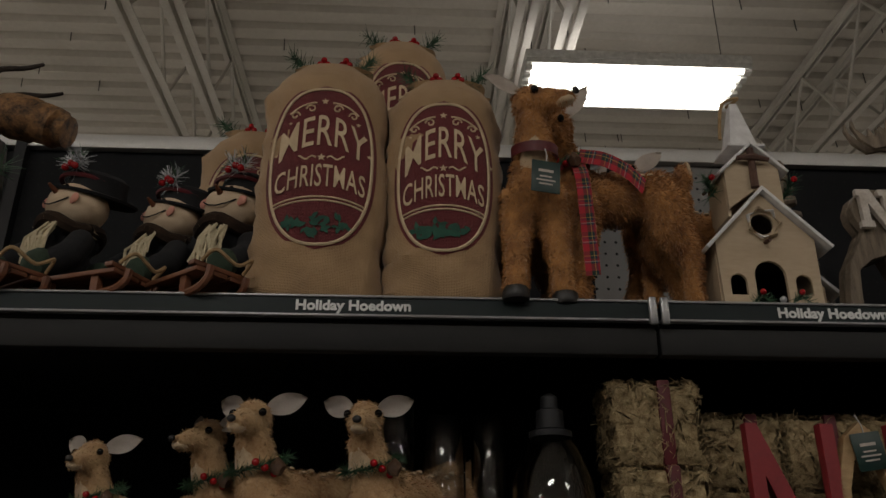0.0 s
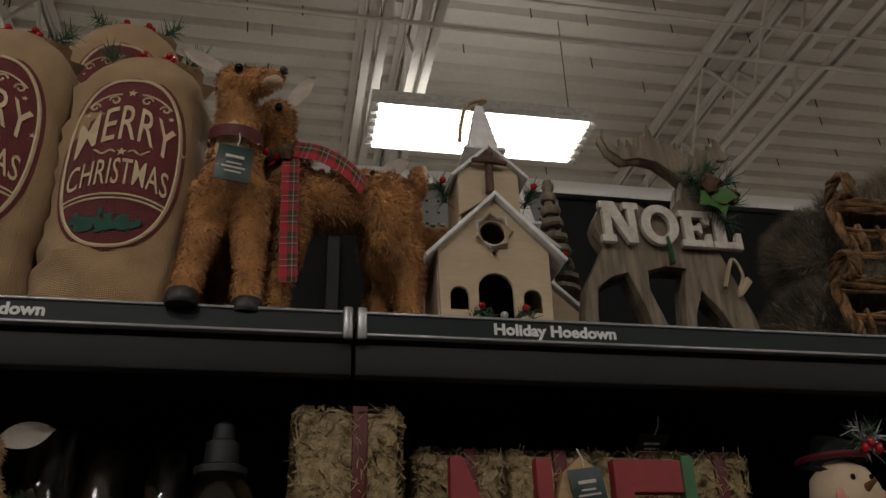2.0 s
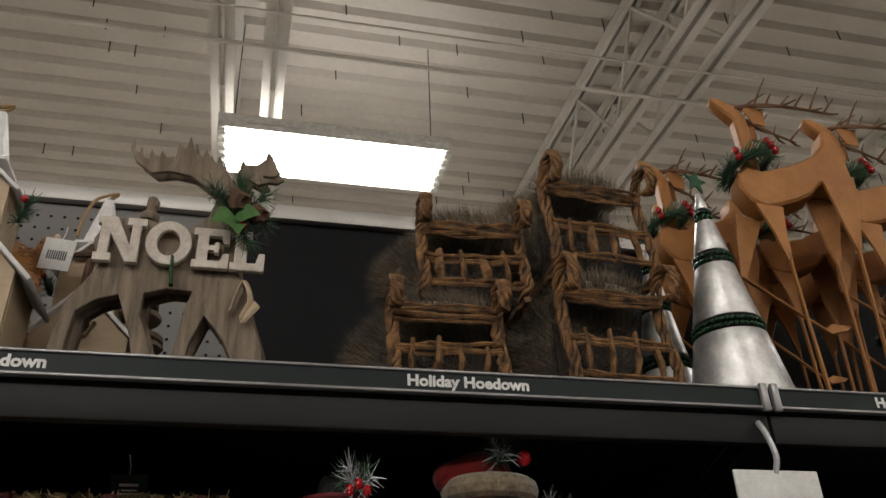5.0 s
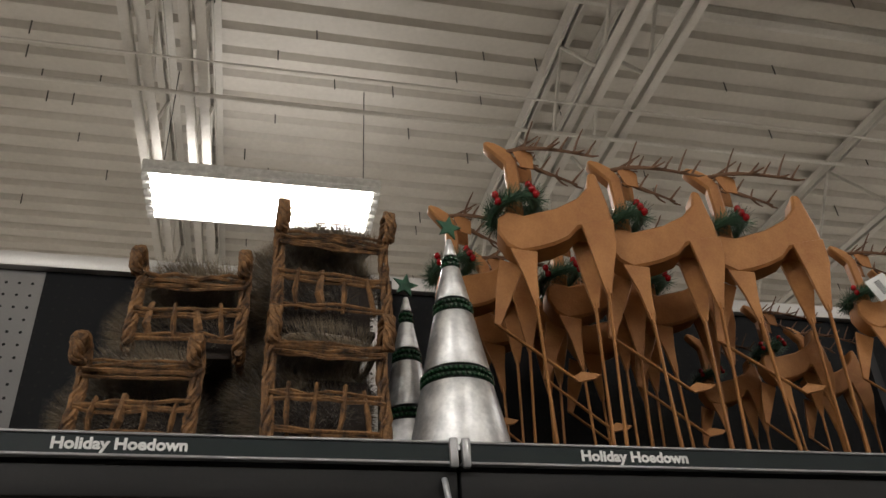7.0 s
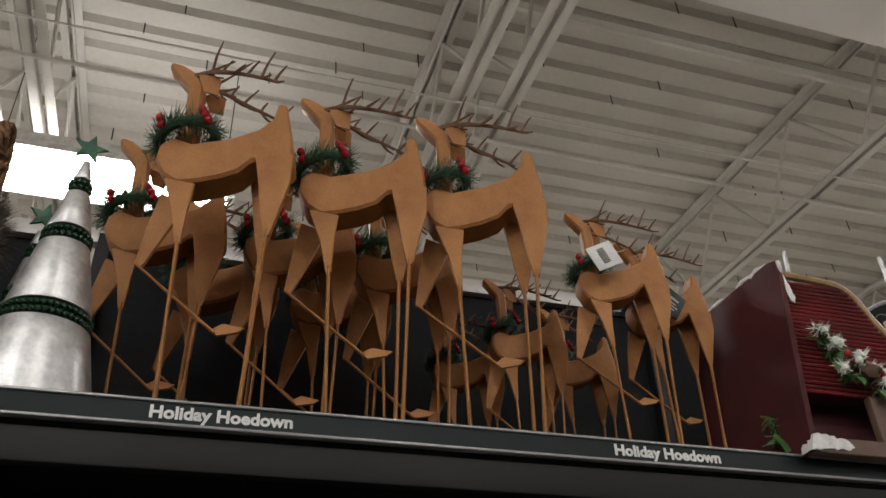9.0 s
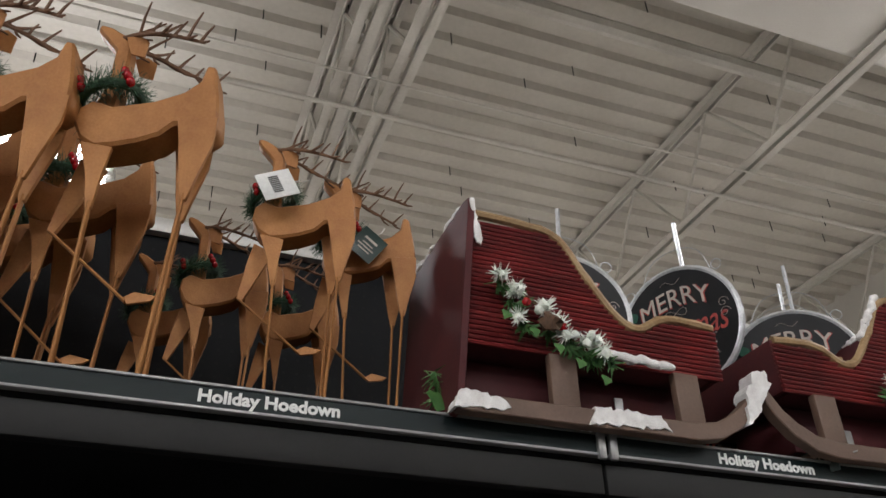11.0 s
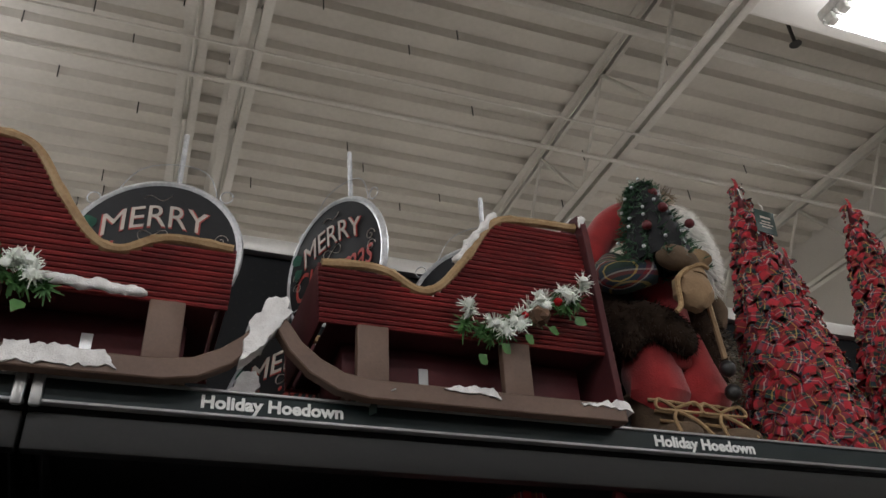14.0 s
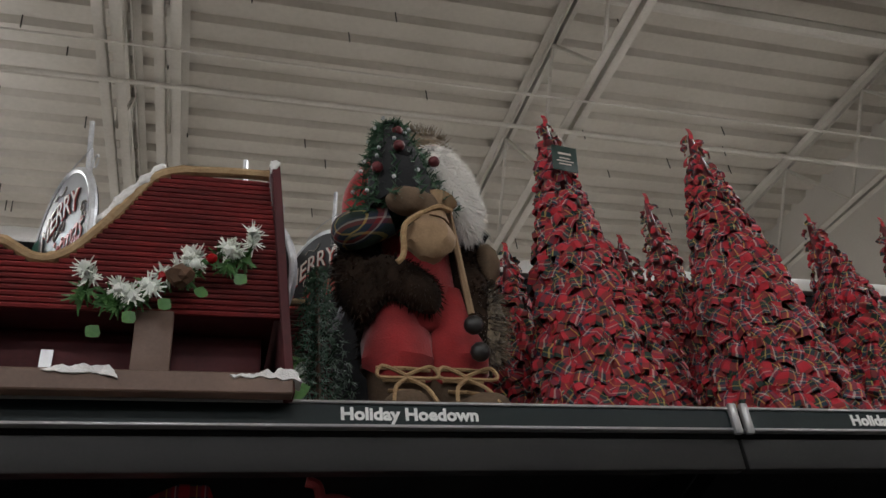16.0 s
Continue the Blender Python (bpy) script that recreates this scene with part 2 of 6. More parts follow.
# ---- shell of the shop ----
DECK = 5.13
bm = bmesh.new()
PITCH, RIB = 0.19, 0.04
ys, zs = [], []
y = -9.0
while y < 14.0:
    for dy, dz in ((0.0, 0.0), (0.095, 0.0), (0.12, RIB), (0.165, RIB)):
        ys.append(y + dy), zs.append(DECK + dz)
    y += PITCH
for x0, x1 in ((-12.0, 9.0),):
    a = [bm.verts.new((x0, p, q)) for p, q in zip(ys, zs)]
    b = [bm.verts.new((x1, p, q)) for p, q in zip(ys, zs)]
    for i in range(len(ys) - 1):
        bm.faces.new((a[i], a[i + 1], b[i + 1], b[i]))
structure("ceiling", bm, M["deck"], "ribbed steel roof deck painted off-white", "ceiling")
structure("roof", box(-12, 9, -9, 14, DECK + 0.09, DECK + 0.2), M["dark_gap"], "roof slab above the steel deck", "roof")
structure("floor", box(-12, 9, -9, 14, -0.1, 0), M["floor"], "pale vinyl shop floor", "floor")
structure("wall_north", box(-12, 9, 14, 14.2, 0, 5.3), M["wall"], "plain grey shop wall", "wall")
structure("wall_south", box(-12, 9, -9.2, -9, 0, 5.3), M["wall"], "plain grey shop wall", "wall")
structure("wall_west", box(-12.2, -12, -9, 14, 0, 5.3), M["wall"], "plain grey shop wall", "wall")
structure("wall_east", box(7.45, 7.65, -9, 14, 0, 5.3), M["wall"], "plain grey shop wall beyond the shelves", "wall")


def joist(x):
    """Open-web joist: paired angles above and below, zigzag of round bars."""
    t = thing("roof_joist", pose(x, 0, 0), "off-white painted open-web steel roof joist", "joist", "roof joists", "structure")
    for nm, z0, z1 in (("top_chord", DECK - 0.05, DECK - 0.004), ("bottom_chord", 4.47, 4.515)):
        for s in (-1, 1):
            b = box(s * 0.012, s * 0.06, -5.99, 13.99, z0 + 0.038 if nm == "top_chord" else z0, z1 if nm == "top_chord" else z0 + 0.007)
            box(s * 0.012, s * 0.019, -5.99, 13.99, z0, z1, 0, b)
            part(nm, b, M["joist"], t)
    b = bmesh.new()
    y, k = -5.8, 0
    while y < 13.8:
        z0, z1 = (4.5, 5.09) if k % 2 == 0 else (5.09, 4.5)
        tube([(0, y, z0), (0, y + 0.42, z1)], 0.0115, 6, b)
        y, k = y + 0.42, k + 1
    part("web", b, M["joist"], t)
    return t


J = joist(0.27)
for x in (-4.1, -1.9, -1.62, 0.53, 2.515, 2.765, 4.84, 7.02):
    copy_thing(J, pose(x, 0, 0))


def conduit(y, z, r, name="conduit", label="thin off-white painted conduit under the roof"):
    tagged(part(name, tube([(-11.9, y, z), (7.4, y, z)], r, 8), M["joist"]), label, "conduit", kind="structure")


conduit(2.2, 4.44, 0.012)
conduit(1.97, 4.45, 0.006)
conduit(1.64, 4.9, 0.045, "sprinkler_pipe", "white painted sprinkler pipe under the roof")

# Unseen dark box across the aisle, added to block light bounced onto the goods.
structure("gondola_opposite", box(-6, 7.4, -2.75, -2.15, 0, 2.15, 0.01), M["black_metal"], "unseen dark block added to hold back bounced light", "shelving")
structure("duct", box(-3, 7.44, 0.25, 1.12, 4.5, 5.1, 0.03), M["white_paint"], "long white boxed-in duct under the roof", "duct")


def light_fixture(x, y, z):
    t = thing("hanging_light", pose(x, y, z), "lit six-tube strip light hung on wires", "light", "hanging lights")
    b = box(-0.62, 0.62, -0.22, 0.22, 0.0, 0.05, 0.006)
    part("housing", b, M["reflector"], t)
    for k in range(7):
        yk = -0.21 + 0.07 * k
        part("reflector_fin", box(-0.615, 0.615, yk - 0.004, yk + 0.004, -0.03, -0.001), M["reflector"], t)
    for k in range(6):
        yk = -0.175 + 0.07 * k
        part("tube", tube([(-0.6, yk, -0.02), (0.6, yk, -0.02)], 0.017, 8), M["tube"], t)
        for s in (-1, 1):
            part("socket", box(s * 0.6 - 0.02, s * 0.6 + 0.02, yk - 0.02, yk + 0.02, -0.045, 0.0, 0.004), M["reflector"], t)
    for s in (-1, 1):
        part("wire", tube([(s * 0.55, 0, 0.05), (s * 0.55, 0, DECK - z)], 0.003, 5), M["dark_gap"], t)


for f in FIXTURES:
    light_fixture(*f)

# ---- the shelving run ----
S, LIP = 1.2192, 1.936


def shelf_section(i):
    x0, x1 = S * i + 0.002, S * (i + 1) - 0.002
    t = thing("shelf", pose(0, 0, 0), "charcoal steel gondola shelf with a sign strip along its lip", "shelf", "shelving run")
    for z, d, nm in ((LIP, 0.60, "top_shelf"), (1.50, 0.60, "lower_shelf")):
        part(nm, box(x0, x1, 0.014, d, z - 0.035, z - 0.006, 0.002), M["shelf"], t)
        part("front_rail", box(x0, x1, 0.0105, 0.03, z - 0.075, z - 0.036, 0.003), M["shelf"], t)
        b = box(x0, x1, -0.002, 0.010, z - 0.004, z + 0.0, 0.0015)
        box(x0, x1, -0.002, 0.010, z - 0.031, z - 0.027, 0.0015, b)
        part("strip_edge", b, M["plastic"], t, "grey plastic channel edges")
        part("sign_strip", box(x0 + 0.001, x1 - 0.001, 0.001, 0.008, z - 0.027, z - 0.004), M["strip"], t, "dark green printed strip")
        for o in (0.165, 0.725):
            b = lettering("Holiday Hoedown", 0.0195, 0.0004, 1.0, 0.0, 0.0007)
            xs = [v.co.x for v in b.verts]
            k = 0.1545 / (max(xs) - min(xs))
            moved(b, pose(x0 + o + 0.077, 0.0006, z - 0.0155) @ Matrix.Diagonal((k, 1, 1, 1)))
            part("lettering", b, M["print_white"], t, "white lettering", smooth=False)
        b = box(x1 - 0.012, x1 - 0.0005, -0.006, 0.002, z - 0.036, z + 0.004, 0.003)
        box(x1 + 0.0045, x1 + 0.016, -0.006, 0.002, z - 0.036, z + 0.004, 0.003, b)
        part("strip_clip", b, M["plastic"], t, "clear plastic end clips")
        for xx in (x0 + 0.012, x1 - 0.016):
            part("bracket", plate([(0.03, z - 0.036), (0.58, z - 0.036), (0.58, z - 0.16), (0.2, z - 0.085)], 0, 0.003), M["black_metal"], t).matrix_basis = Matrix(((0, 1, 0, xx), (1, 0, 0, 0), (0, 0, 1, 0), (0, 0, 0, 1)))
    part("deck_shelf", box(x0, x1, 0.0, 0.62, 0.12, 0.15, 0.003), M["shelf"], t)
    part("kick_plate", box(x0, x1, 0.03, 0.05, 0.0, 0.12), M["black_metal"], t)
    b = box(x0, x1, 0.625, 0.633, 0.15, 2.5)
    part("pegboard", b, M["peg"], t, "black perforated back panel")
    if i == 0:
        # First sheet paints a reflection on the black board; second is a white strip.
        for p0, p1 in ((0.07, 0.5), (1.135, 1.204)):
            part("pale_panel", box(p0, p1, 0.6243, 0.6248, 1.94, 2.498), M["peg_sheen" if p0 < 1 else "white_paint"], t, "pale sheet, for painted board sheen and a white strip")
    part("upright", box(x0 - 0.012, x0 + 0.012, 0.6005, 0.66, 0.0, 2.52), M["black_metal"], t)
    part("top_cap", box(x0, x1, 0.605, 0.66, 2.5, 2.535, 0.003), M["trim"], t, "pale grey metal cap rail")
    b = bmesh.new()
    n = int((x1 - x0) / 0.0254)
    for r in range(2 * 9):
        for c in range(n):
            xx, zz = x0 + 0.02 + c * 0.0254, 1.99 + r * 0.0281
            ring = [b.verts.new((xx + 0.0035 * math.cos(a), 0.6235, zz + 0.0035 * math.sin(a))) for a in (radians(-60 * q) for q in range(6))]
            b.faces.new(ring)
    ob = part("peg_hole", b, M["hole"], t)
    ob["kind"] = "stuff"
    return t


for i in range(-2, 5):
    shelf_section(i)
# ---- materials of the goods ----
SH = 1.930
M.update(
    burlap=weave("burlap", (0.42, 0.27, 0.14), (0.31, 0.19, 0.095), 0.0022),
    print_red=weave("printed_red_cloth", (0.145, 0.018, 0.02), (0.1, 0.012, 0.014), 0.0022),
    print_cream=mat("printed_cream", (0.66, 0.52, 0.34), (0.5, 0.38, 0.24), 0.9, 0, 60, 600, 0.2),
    print_green=mat("printed_green", (0.025, 0.1, 0.065), (0.015, 0.06, 0.04), 0.9, 0, 60, 600, 0.2),
    rope=mat("jute_twine", (0.4, 0.27, 0.14), (0.26, 0.16, 0.075), 0.9, 0, 90, 500, 0.6),
    berry=mat("red_berry", (0.4, 0.008, 0.012), (0.28, 0.005, 0.008), 0.25, 0, 30, 200, 0.05),
    pine=mat("pine_needle", (0.03, 0.085, 0.035), (0.015, 0.045, 0.022), 0.6, 0, 60, 300, 0.1),
    pine_bright=mat("bright_leaf", (0.07, 0.17, 0.04), (0.04, 0.11, 0.03), 0.5, 0, 60, 300, 0.1),
    frost=mat("frosted_tip", (0.84, 0.85, 0.82), (0.62, 0.68, 0.58), 0.7, 0, 80, 400, 0.3),
    cone=mat("pine_cone", (0.12, 0.06, 0.03), (0.06, 0.03, 0.015), 0.7, 0, 80, 300, 0.3),
    fawn_fur=mat("tan_fawn_fur", (0.52, 0.25, 0.075), (0.22, 0.085, 0.024), 0.9, 0, 28, 400, 0.4, sheen=0.3),
    fawn_pale=mat("cream_fawn_fur", (0.6, 0.46, 0.3), (0.46, 0.33, 0.2), 0.9, 0, 28, 400, 0.4, sheen=0.3),
    small_fur=mat("honey_fawn_fur", (0.56, 0.38, 0.2), (0.3, 0.15, 0.06), 0.85, 0, 20, 300, 0.3, sheen=0.2),
    ear=mat("white_felt", (0.68, 0.62, 0.56), (0.55, 0.48, 0.42), 0.9, 0, 40, 400, 0.2),
    hoof=mat("black_hoof", (0.02, 0.018, 0.017), None, 0.45),
    eye=mat("glass_eye", (0.006, 0.004, 0.003), None, 0.08, bump=0),
    red_ribbon=mat("wine_ribbon", (0.11, 0.006, 0.01), (0.07, 0.004, 0.007), 0.55, 0, 30, 300, 0.1),
    plaid=plaid("red_tartan"),
    plaid_green=plaid("green_tartan", (0.012, 0.03, 0.02), (0.2, 0.012, 0.016)),
    tag=mat("dark_green_tag", (0.008, 0.03, 0.024), (0.006, 0.022, 0.018), 0.4, 0, 20, 200, 0.02),
    tag_white=mat("white_tag", (0.75, 0.75, 0.73), None, 0.5, 0, 20, 200, 0.02),
    birch=mat("raw_plywood", (0.52, 0.41, 0.28), (0.42, 0.32, 0.21), 0.75, 0, 14, 200, 0.15, (0.3, 1, 1)),
    snow=mat("glitter_snow", (0.8, 0.79, 0.78), (0.6, 0.58, 0.57), 0.6, 0, 60, 600, 0.5),
    cross=mat("brown_twig", (0.12, 0.06, 0.04), (0.07, 0.035, 0.025), 0.8, 0, 50, 300, 0.4),
    greywood=mat("weathered_board", (0.25, 0.195, 0.14), (0.1, 0.076, 0.053), 0.8, 0, 26, 260, 0.4, (4, 1, 0.5)),
    letter=mat("chipped_white_letter", (0.66, 0.61, 0.55), (0.42, 0.36, 0.3), 0.7, 0, 45, 240, 0.4),
    vine=mat("twisted_vine", (0.29, 0.145, 0.052), (0.03, 0.014, 0.006), 0.75, 0, 60, 250, 0.7, (1, 1, 1)),
    dark_vine=mat("dark_wicker", (0.03, 0.018, 0.011), (0.012, 0.008, 0.005), 0.8, 0, 50, 250, 0.5),
    sled_fur=mat("brown_faux_fur", (0.33, 0.255, 0.16), (0.02, 0.014, 0.01), 0.9, 0, 16, 200, 0.4, sheen=0.4),
    galv=mat("galvanised_sheet", (0.72, 0.72, 0.71), (0.42, 0.425, 0.43), 0.42, 0.75, 45, 160, 0.08),
    green_bead=mat("green_bead", (0.012, 0.05, 0.02), (0.006, 0.03, 0.012), 0.25, 0, 50, 300, 0.1),
    green_star=mat("green_tin_star", (0.03, 0.12, 0.06), (0.015, 0.06, 0.035), 0.4, 0.3, 50, 200, 0.2),
    rust=mat("rust_painted_tin", (0.42, 0.19, 0.055), (0.3, 0.12, 0.032), 0.6, 0.1, 22, 240, 0.25),
    twig=mat("brown_wire_twig", (0.16, 0.08, 0.04), None, 0.7, 0, 50, 300, 0.3),
    sleigh_red=mat("glossy_red_slat", (0.17, 0.014, 0.014), (0.07, 0.006, 0.007), 0.45, 0, 12, 200, 0.15, vary=0.25),
    sleigh_dark=mat("wine_red_board", (0.07, 0.005, 0.007), (0.04, 0.003, 0.005), 0.75, 0, 10, 200, 0.1),
    sleigh_brown=mat("brown_runner", (0.14, 0.085, 0.06), (0.1, 0.06, 0.042), 0.6, 0, 16, 250, 0.15),
    bamboo=mat("tan_cane", (0.38, 0.26, 0.13), (0.22, 0.13, 0.055), 0.6, 0, 40, 200, 0.4),
    chalk=mat("chalkboard_black", (0.012, 0.012, 0.014), (0.007, 0.007, 0.008), 0.42, 0, 20, 200, 0.03, spec=0.18),
    silver=mat("galvanised_rim", (0.62, 0.63, 0.65), (0.38, 0.39, 0.41), 0.4, 0.4, 60, 250, 0.2),
    sign_red=mat("red_sign_print", (0.42, 0.05, 0.035), (0.3, 0.03, 0.025), 0.5, bump=0),
    sign_pale=mat("pale_sign_print", (0.55, 0.48, 0.42), None, 0.5, bump=0),
    santa_red=mat("red_fleece", (0.3, 0.012, 0.013), (0.2, 0.008, 0.009), 0.9, 0, 30, 400, 0.3, sheen=0.3),
    brown_fur=mat("dark_brown_plush", (0.04, 0.024, 0.016), (0.014, 0.009, 0.006), 0.95, 0, 30, 300, 0.5, sheen=0.03, spec=0.1),
    boot=mat("olive_boot_suede", (0.13, 0.085, 0.05), (0.08, 0.052, 0.03), 0.85, 0, 30, 300, 0.3),
    beard=mat("white_beard_fur", (0.9, 0.88, 0.84), (0.8, 0.77, 0.73), 0.9, 0, 40, 300, 0.5, sheen=0.3),
    mitten=mat("tan_suede", (0.3, 0.2, 0.11), (0.21, 0.135, 0.075), 0.9, 0, 30, 300, 0.3),
    skin=mat("peach_cloth", (0.58, 0.45, 0.31), (0.5, 0.37, 0.25), 0.9, 0, 30, 400, 0.2),
    blush=mat("pink_cheek_cloth", (0.58, 0.22, 0.17), (0.55, 0.27, 0.2), 0.9, 0, 30, 400, 0.2),
    felt_black=mat("black_felt", (0.013, 0.013, 0.015), (0.008, 0.008, 0.009), 0.95, 0, 30, 400, 0.3),
    felt_green=mat("dark_green_felt", (0.03, 0.05, 0.03), (0.02, 0.034, 0.02), 0.95, 0, 30, 400, 0.3),
    yarn=mat("cream_yarn", (0.6, 0.52, 0.36), (0.42, 0.35, 0.22), 0.95, 0, 60, 300, 0.6),
    sledwood=mat("red_brown_sled_wood", (0.2, 0.075, 0.035), (0.13, 0.045, 0.02), 0.5, 0, 20, 200, 0.15, (1, 1, 4)),
    straw=mat("straw", (0.55, 0.42, 0.23), (0.2, 0.13, 0.055), 0.8, 0, 90, 420, 0.9),
    red_paint=mat("matt_red_paint", (0.27, 0.02, 0.025), (0.2, 0.014, 0.018), 0.55, 0, 20, 200, 0.08),
    green_paint=mat("matt_green_paint", (0.04, 0.14, 0.05), (0.03, 0.1, 0.035), 0.55, 0, 20, 200, 0.08),
    lightwood=mat("light_oak_board", (0.45, 0.3, 0.15), (0.33, 0.2, 0.09), 0.6, 0, 25, 250, 0.2, (1, 1, 5)),
    pink_tin=mat("faded_red_tin", (0.36, 0.06, 0.065), (0.28, 0.04, 0.045), 0.5, 0, 20, 200, 0.08),
)
glass = bpy.data.materials.new("clear_glass")
glass.use_nodes = True
glass.node_tree.nodes["Principled BSDF"].inputs["Transmission Weight"].default_value = 1.0
glass.node_tree.nodes["Principled BSDF"].inputs["Roughness"].default_value = 0.02
glass.node_tree.nodes["Principled BSDF"].inputs["IOR"].default_value = 1.45
M["glass"] = glass
rnd = random.Random(7)


# ---- shared makers ----
def solid(name, pieces, m, label, category, group=""):
    """One plain mesh out of several pieces, each with its material."""
    bm, mats = bmesh.new(), []
    for own, material in pieces:
        if material not in mats:
            mats.append(material)
        for f in own.faces:
            f.material_index = mats.index(material)
        join(bm, own)
    ob = part(name, bm, mats)
    ob.matrix_basis = m
    return tagged(ob, label, category, group)


def melted(bm, voxel, rounds=4):
    """The pieces of a bmesh melted into one smooth skin."""
    me = bpy.data.meshes.new("melt")
    bm.to_mesh(me)
    bm.free()
    ob = new("melt", me)
    rm = ob.modifiers.new("remesh", "REMESH")
    rm.mode, rm.voxel_size = "VOXEL", voxel
    sm = ob.modifiers.new("smooth", "SMOOTH")
    sm.iterations, sm.factor = rounds, 0.6
    bpy.context.view_layer.update()
    out = bpy.data.meshes.new_from_object(ob.evaluated_get(bpy.context.evaluated_depsgraph_get()))
    bpy.data.objects.remove(ob)
    bpy.data.meshes.remove(me)
    own = bmesh.new()
    own.from_mesh(out)
    bpy.data.meshes.remove(out)
    return own


def fur(bm, count, length, lie=(0, 0, -0.6), width=0.0012, spread=0.35, keep=None):
    """Blades of pile standing on the faces of a bmesh, as a new bmesh."""
    own = bmesh.new()
    bm.normal_update()
    faces = [f for f in bm.faces if keep is None or keep(f.calc_center_median())]
    weights = [f.calc_area() for f in faces]
    lie = Vector(lie)
    for f in rnd.choices(faces, weights, k=count):
        vs = [v.co for v in f.verts]
        a, b = rnd.random(), rnd.random()
        p = vs[0].lerp(vs[1], a).lerp(vs[-1].lerp(vs[2], a), b)
        d = (f.normal + lie + Vector([rnd.uniform(-spread, spread) for _ in range(3)])).normalized()
        side = d.cross(Vector((rnd.uniform(-1, 1), rnd.uniform(-1, 1), rnd.uniform(-1, 1)))).normalized() * width
        k = length * rnd.uniform(0.6, 1.25)
        own.faces.new((own.verts.new(p - side), own.verts.new(p + side), own.verts.new(p + d * k)))
    return own


def needles(path, count, length, width=0.0009, bm=None, spread=0.9, forward=0.6):
    """Pine needles round a path of points."""
    bm = bm or bmesh.new()
    pts = [Vector(p) for p in path]
    for _ in range(count):
        i = rnd.randrange(len(pts) - 1)
        p = pts[i].lerp(pts[i + 1], rnd.random())
        along = (pts[i + 1] - pts[i]).normalized()
        d = (along * forward + Vector([rnd.uniform(-spread, spread) for _ in range(3)])).normalized()
        side = d.cross(Vector((0.3, -1, 0.2))).normalized() * width
        k = length * rnd.uniform(0.6, 1.2)
        bm.faces.new((bm.verts.new(p - side), bm.verts.new(p + side), bm.verts.new(p + d * k + side * 0.3), bm.verts.new(p + d * k - side * 0.3)))
    return bm


def leaf(c, direction, size, bm=None, wide=0.45):
    """A folded, pointed leaf."""
    bm = bm or bmesh.new()
    d = Vector(direction).normalized()
    s = d.cross(Vector((0.1, -1, 0.25))).normalized()
    n = s.cross(d).normalized()
    c = Vector(c)
    mid = [bm.verts.new(c + d * size * t + n * size * 0.08 * math.sin(t * 3)) for t in (0, 0.35, 0.7, 1)]
    for sg in (-1, 1):
        edge = [bm.verts.new(c + d * size * t + s * sg * size * w * wide + n * size * 0.14) for t, w in ((0.2, 0.8), (0.45, 1.0), (0.72, 0.55))]
        ring = [mid[0], edge[0], edge[1], mid[1]] if sg > 0 else [mid[0], mid[1], edge[1], edge[0]]
        bm.faces.new(ring)
        bm.faces.new([mid[1], edge[1], edge[2], mid[2]] if sg > 0 else [mid[1], mid[2], edge[2], edge[1]])
        bm.faces.new([mid[2], edge[2], mid[3]] if sg > 0 else [mid[2], mid[3], edge[2]])
    return bm


def ribbon(pts, width, across=(0, 1, 0), thick=0.0012, bm=None, uv=0.03):
    """A strip of cloth through points, with UVs in units of uv metres."""
    bm = bm or bmesh.new()
    lay = bm.loops.layers.uv.verify()
    a = Vector(across).normalized() * width / 2
    pts = [Vector(p) for p in pts]
    rows, dist = [], 0.0
    for i, p in enumerate(pts):
        if i:
            dist += (p - pts[i - 1]).length
        rows.append((bm.verts.new(p - a), bm.verts.new(p + a), dist / uv))
    for (a0, b0, d0), (a1, b1, d1) in zip(rows, rows[1:]):
        f = bm.faces.new((a0, b0, b1, a1))
        for lo, q in zip(f.loops, ((0, d0), (width / uv, d0), (width / uv, d1), (0, d1))):
            lo[lay].uv = q
    return bm


def hang_tag(m, white=False):
    t = thing("price_tag", m, "white barcode price tag on a string" if white else "dark green card price tag on a string", "tag", "price tags")
    part("card", box(-0.021, 0.021, -0.0008, 0.0008, -0.05, 0, 0.0005), M["tag_white" if white else "tag"], t)
    if white:
        b = bmesh.new()
        for k in range(9):
            box(-0.013 + k * 0.003, -0.0115 + k * 0.003, -0.0014, -0.0009, -0.034, -0.02, 0, b)
        part("barcode", b, M["hole"], t)
    else:
        for z, w, h in ((-0.016, 0.011, 0.004), (-0.025, 0.009, 0.0022), (-0.031, 0.014, 0.0022), (-0.037, 0.01, 0.0022)):
            part("print_bar", box(-w, w, -0.0014, -0.0009, z - h / 2, z + h / 2), M["sign_pale"], t)
    part("string", tube([(0, 0, -0.004), (0.002, 0.003, 0.012), (0, 0.008, 0.025)], 0.0007, 5), M["tag_white"], t)


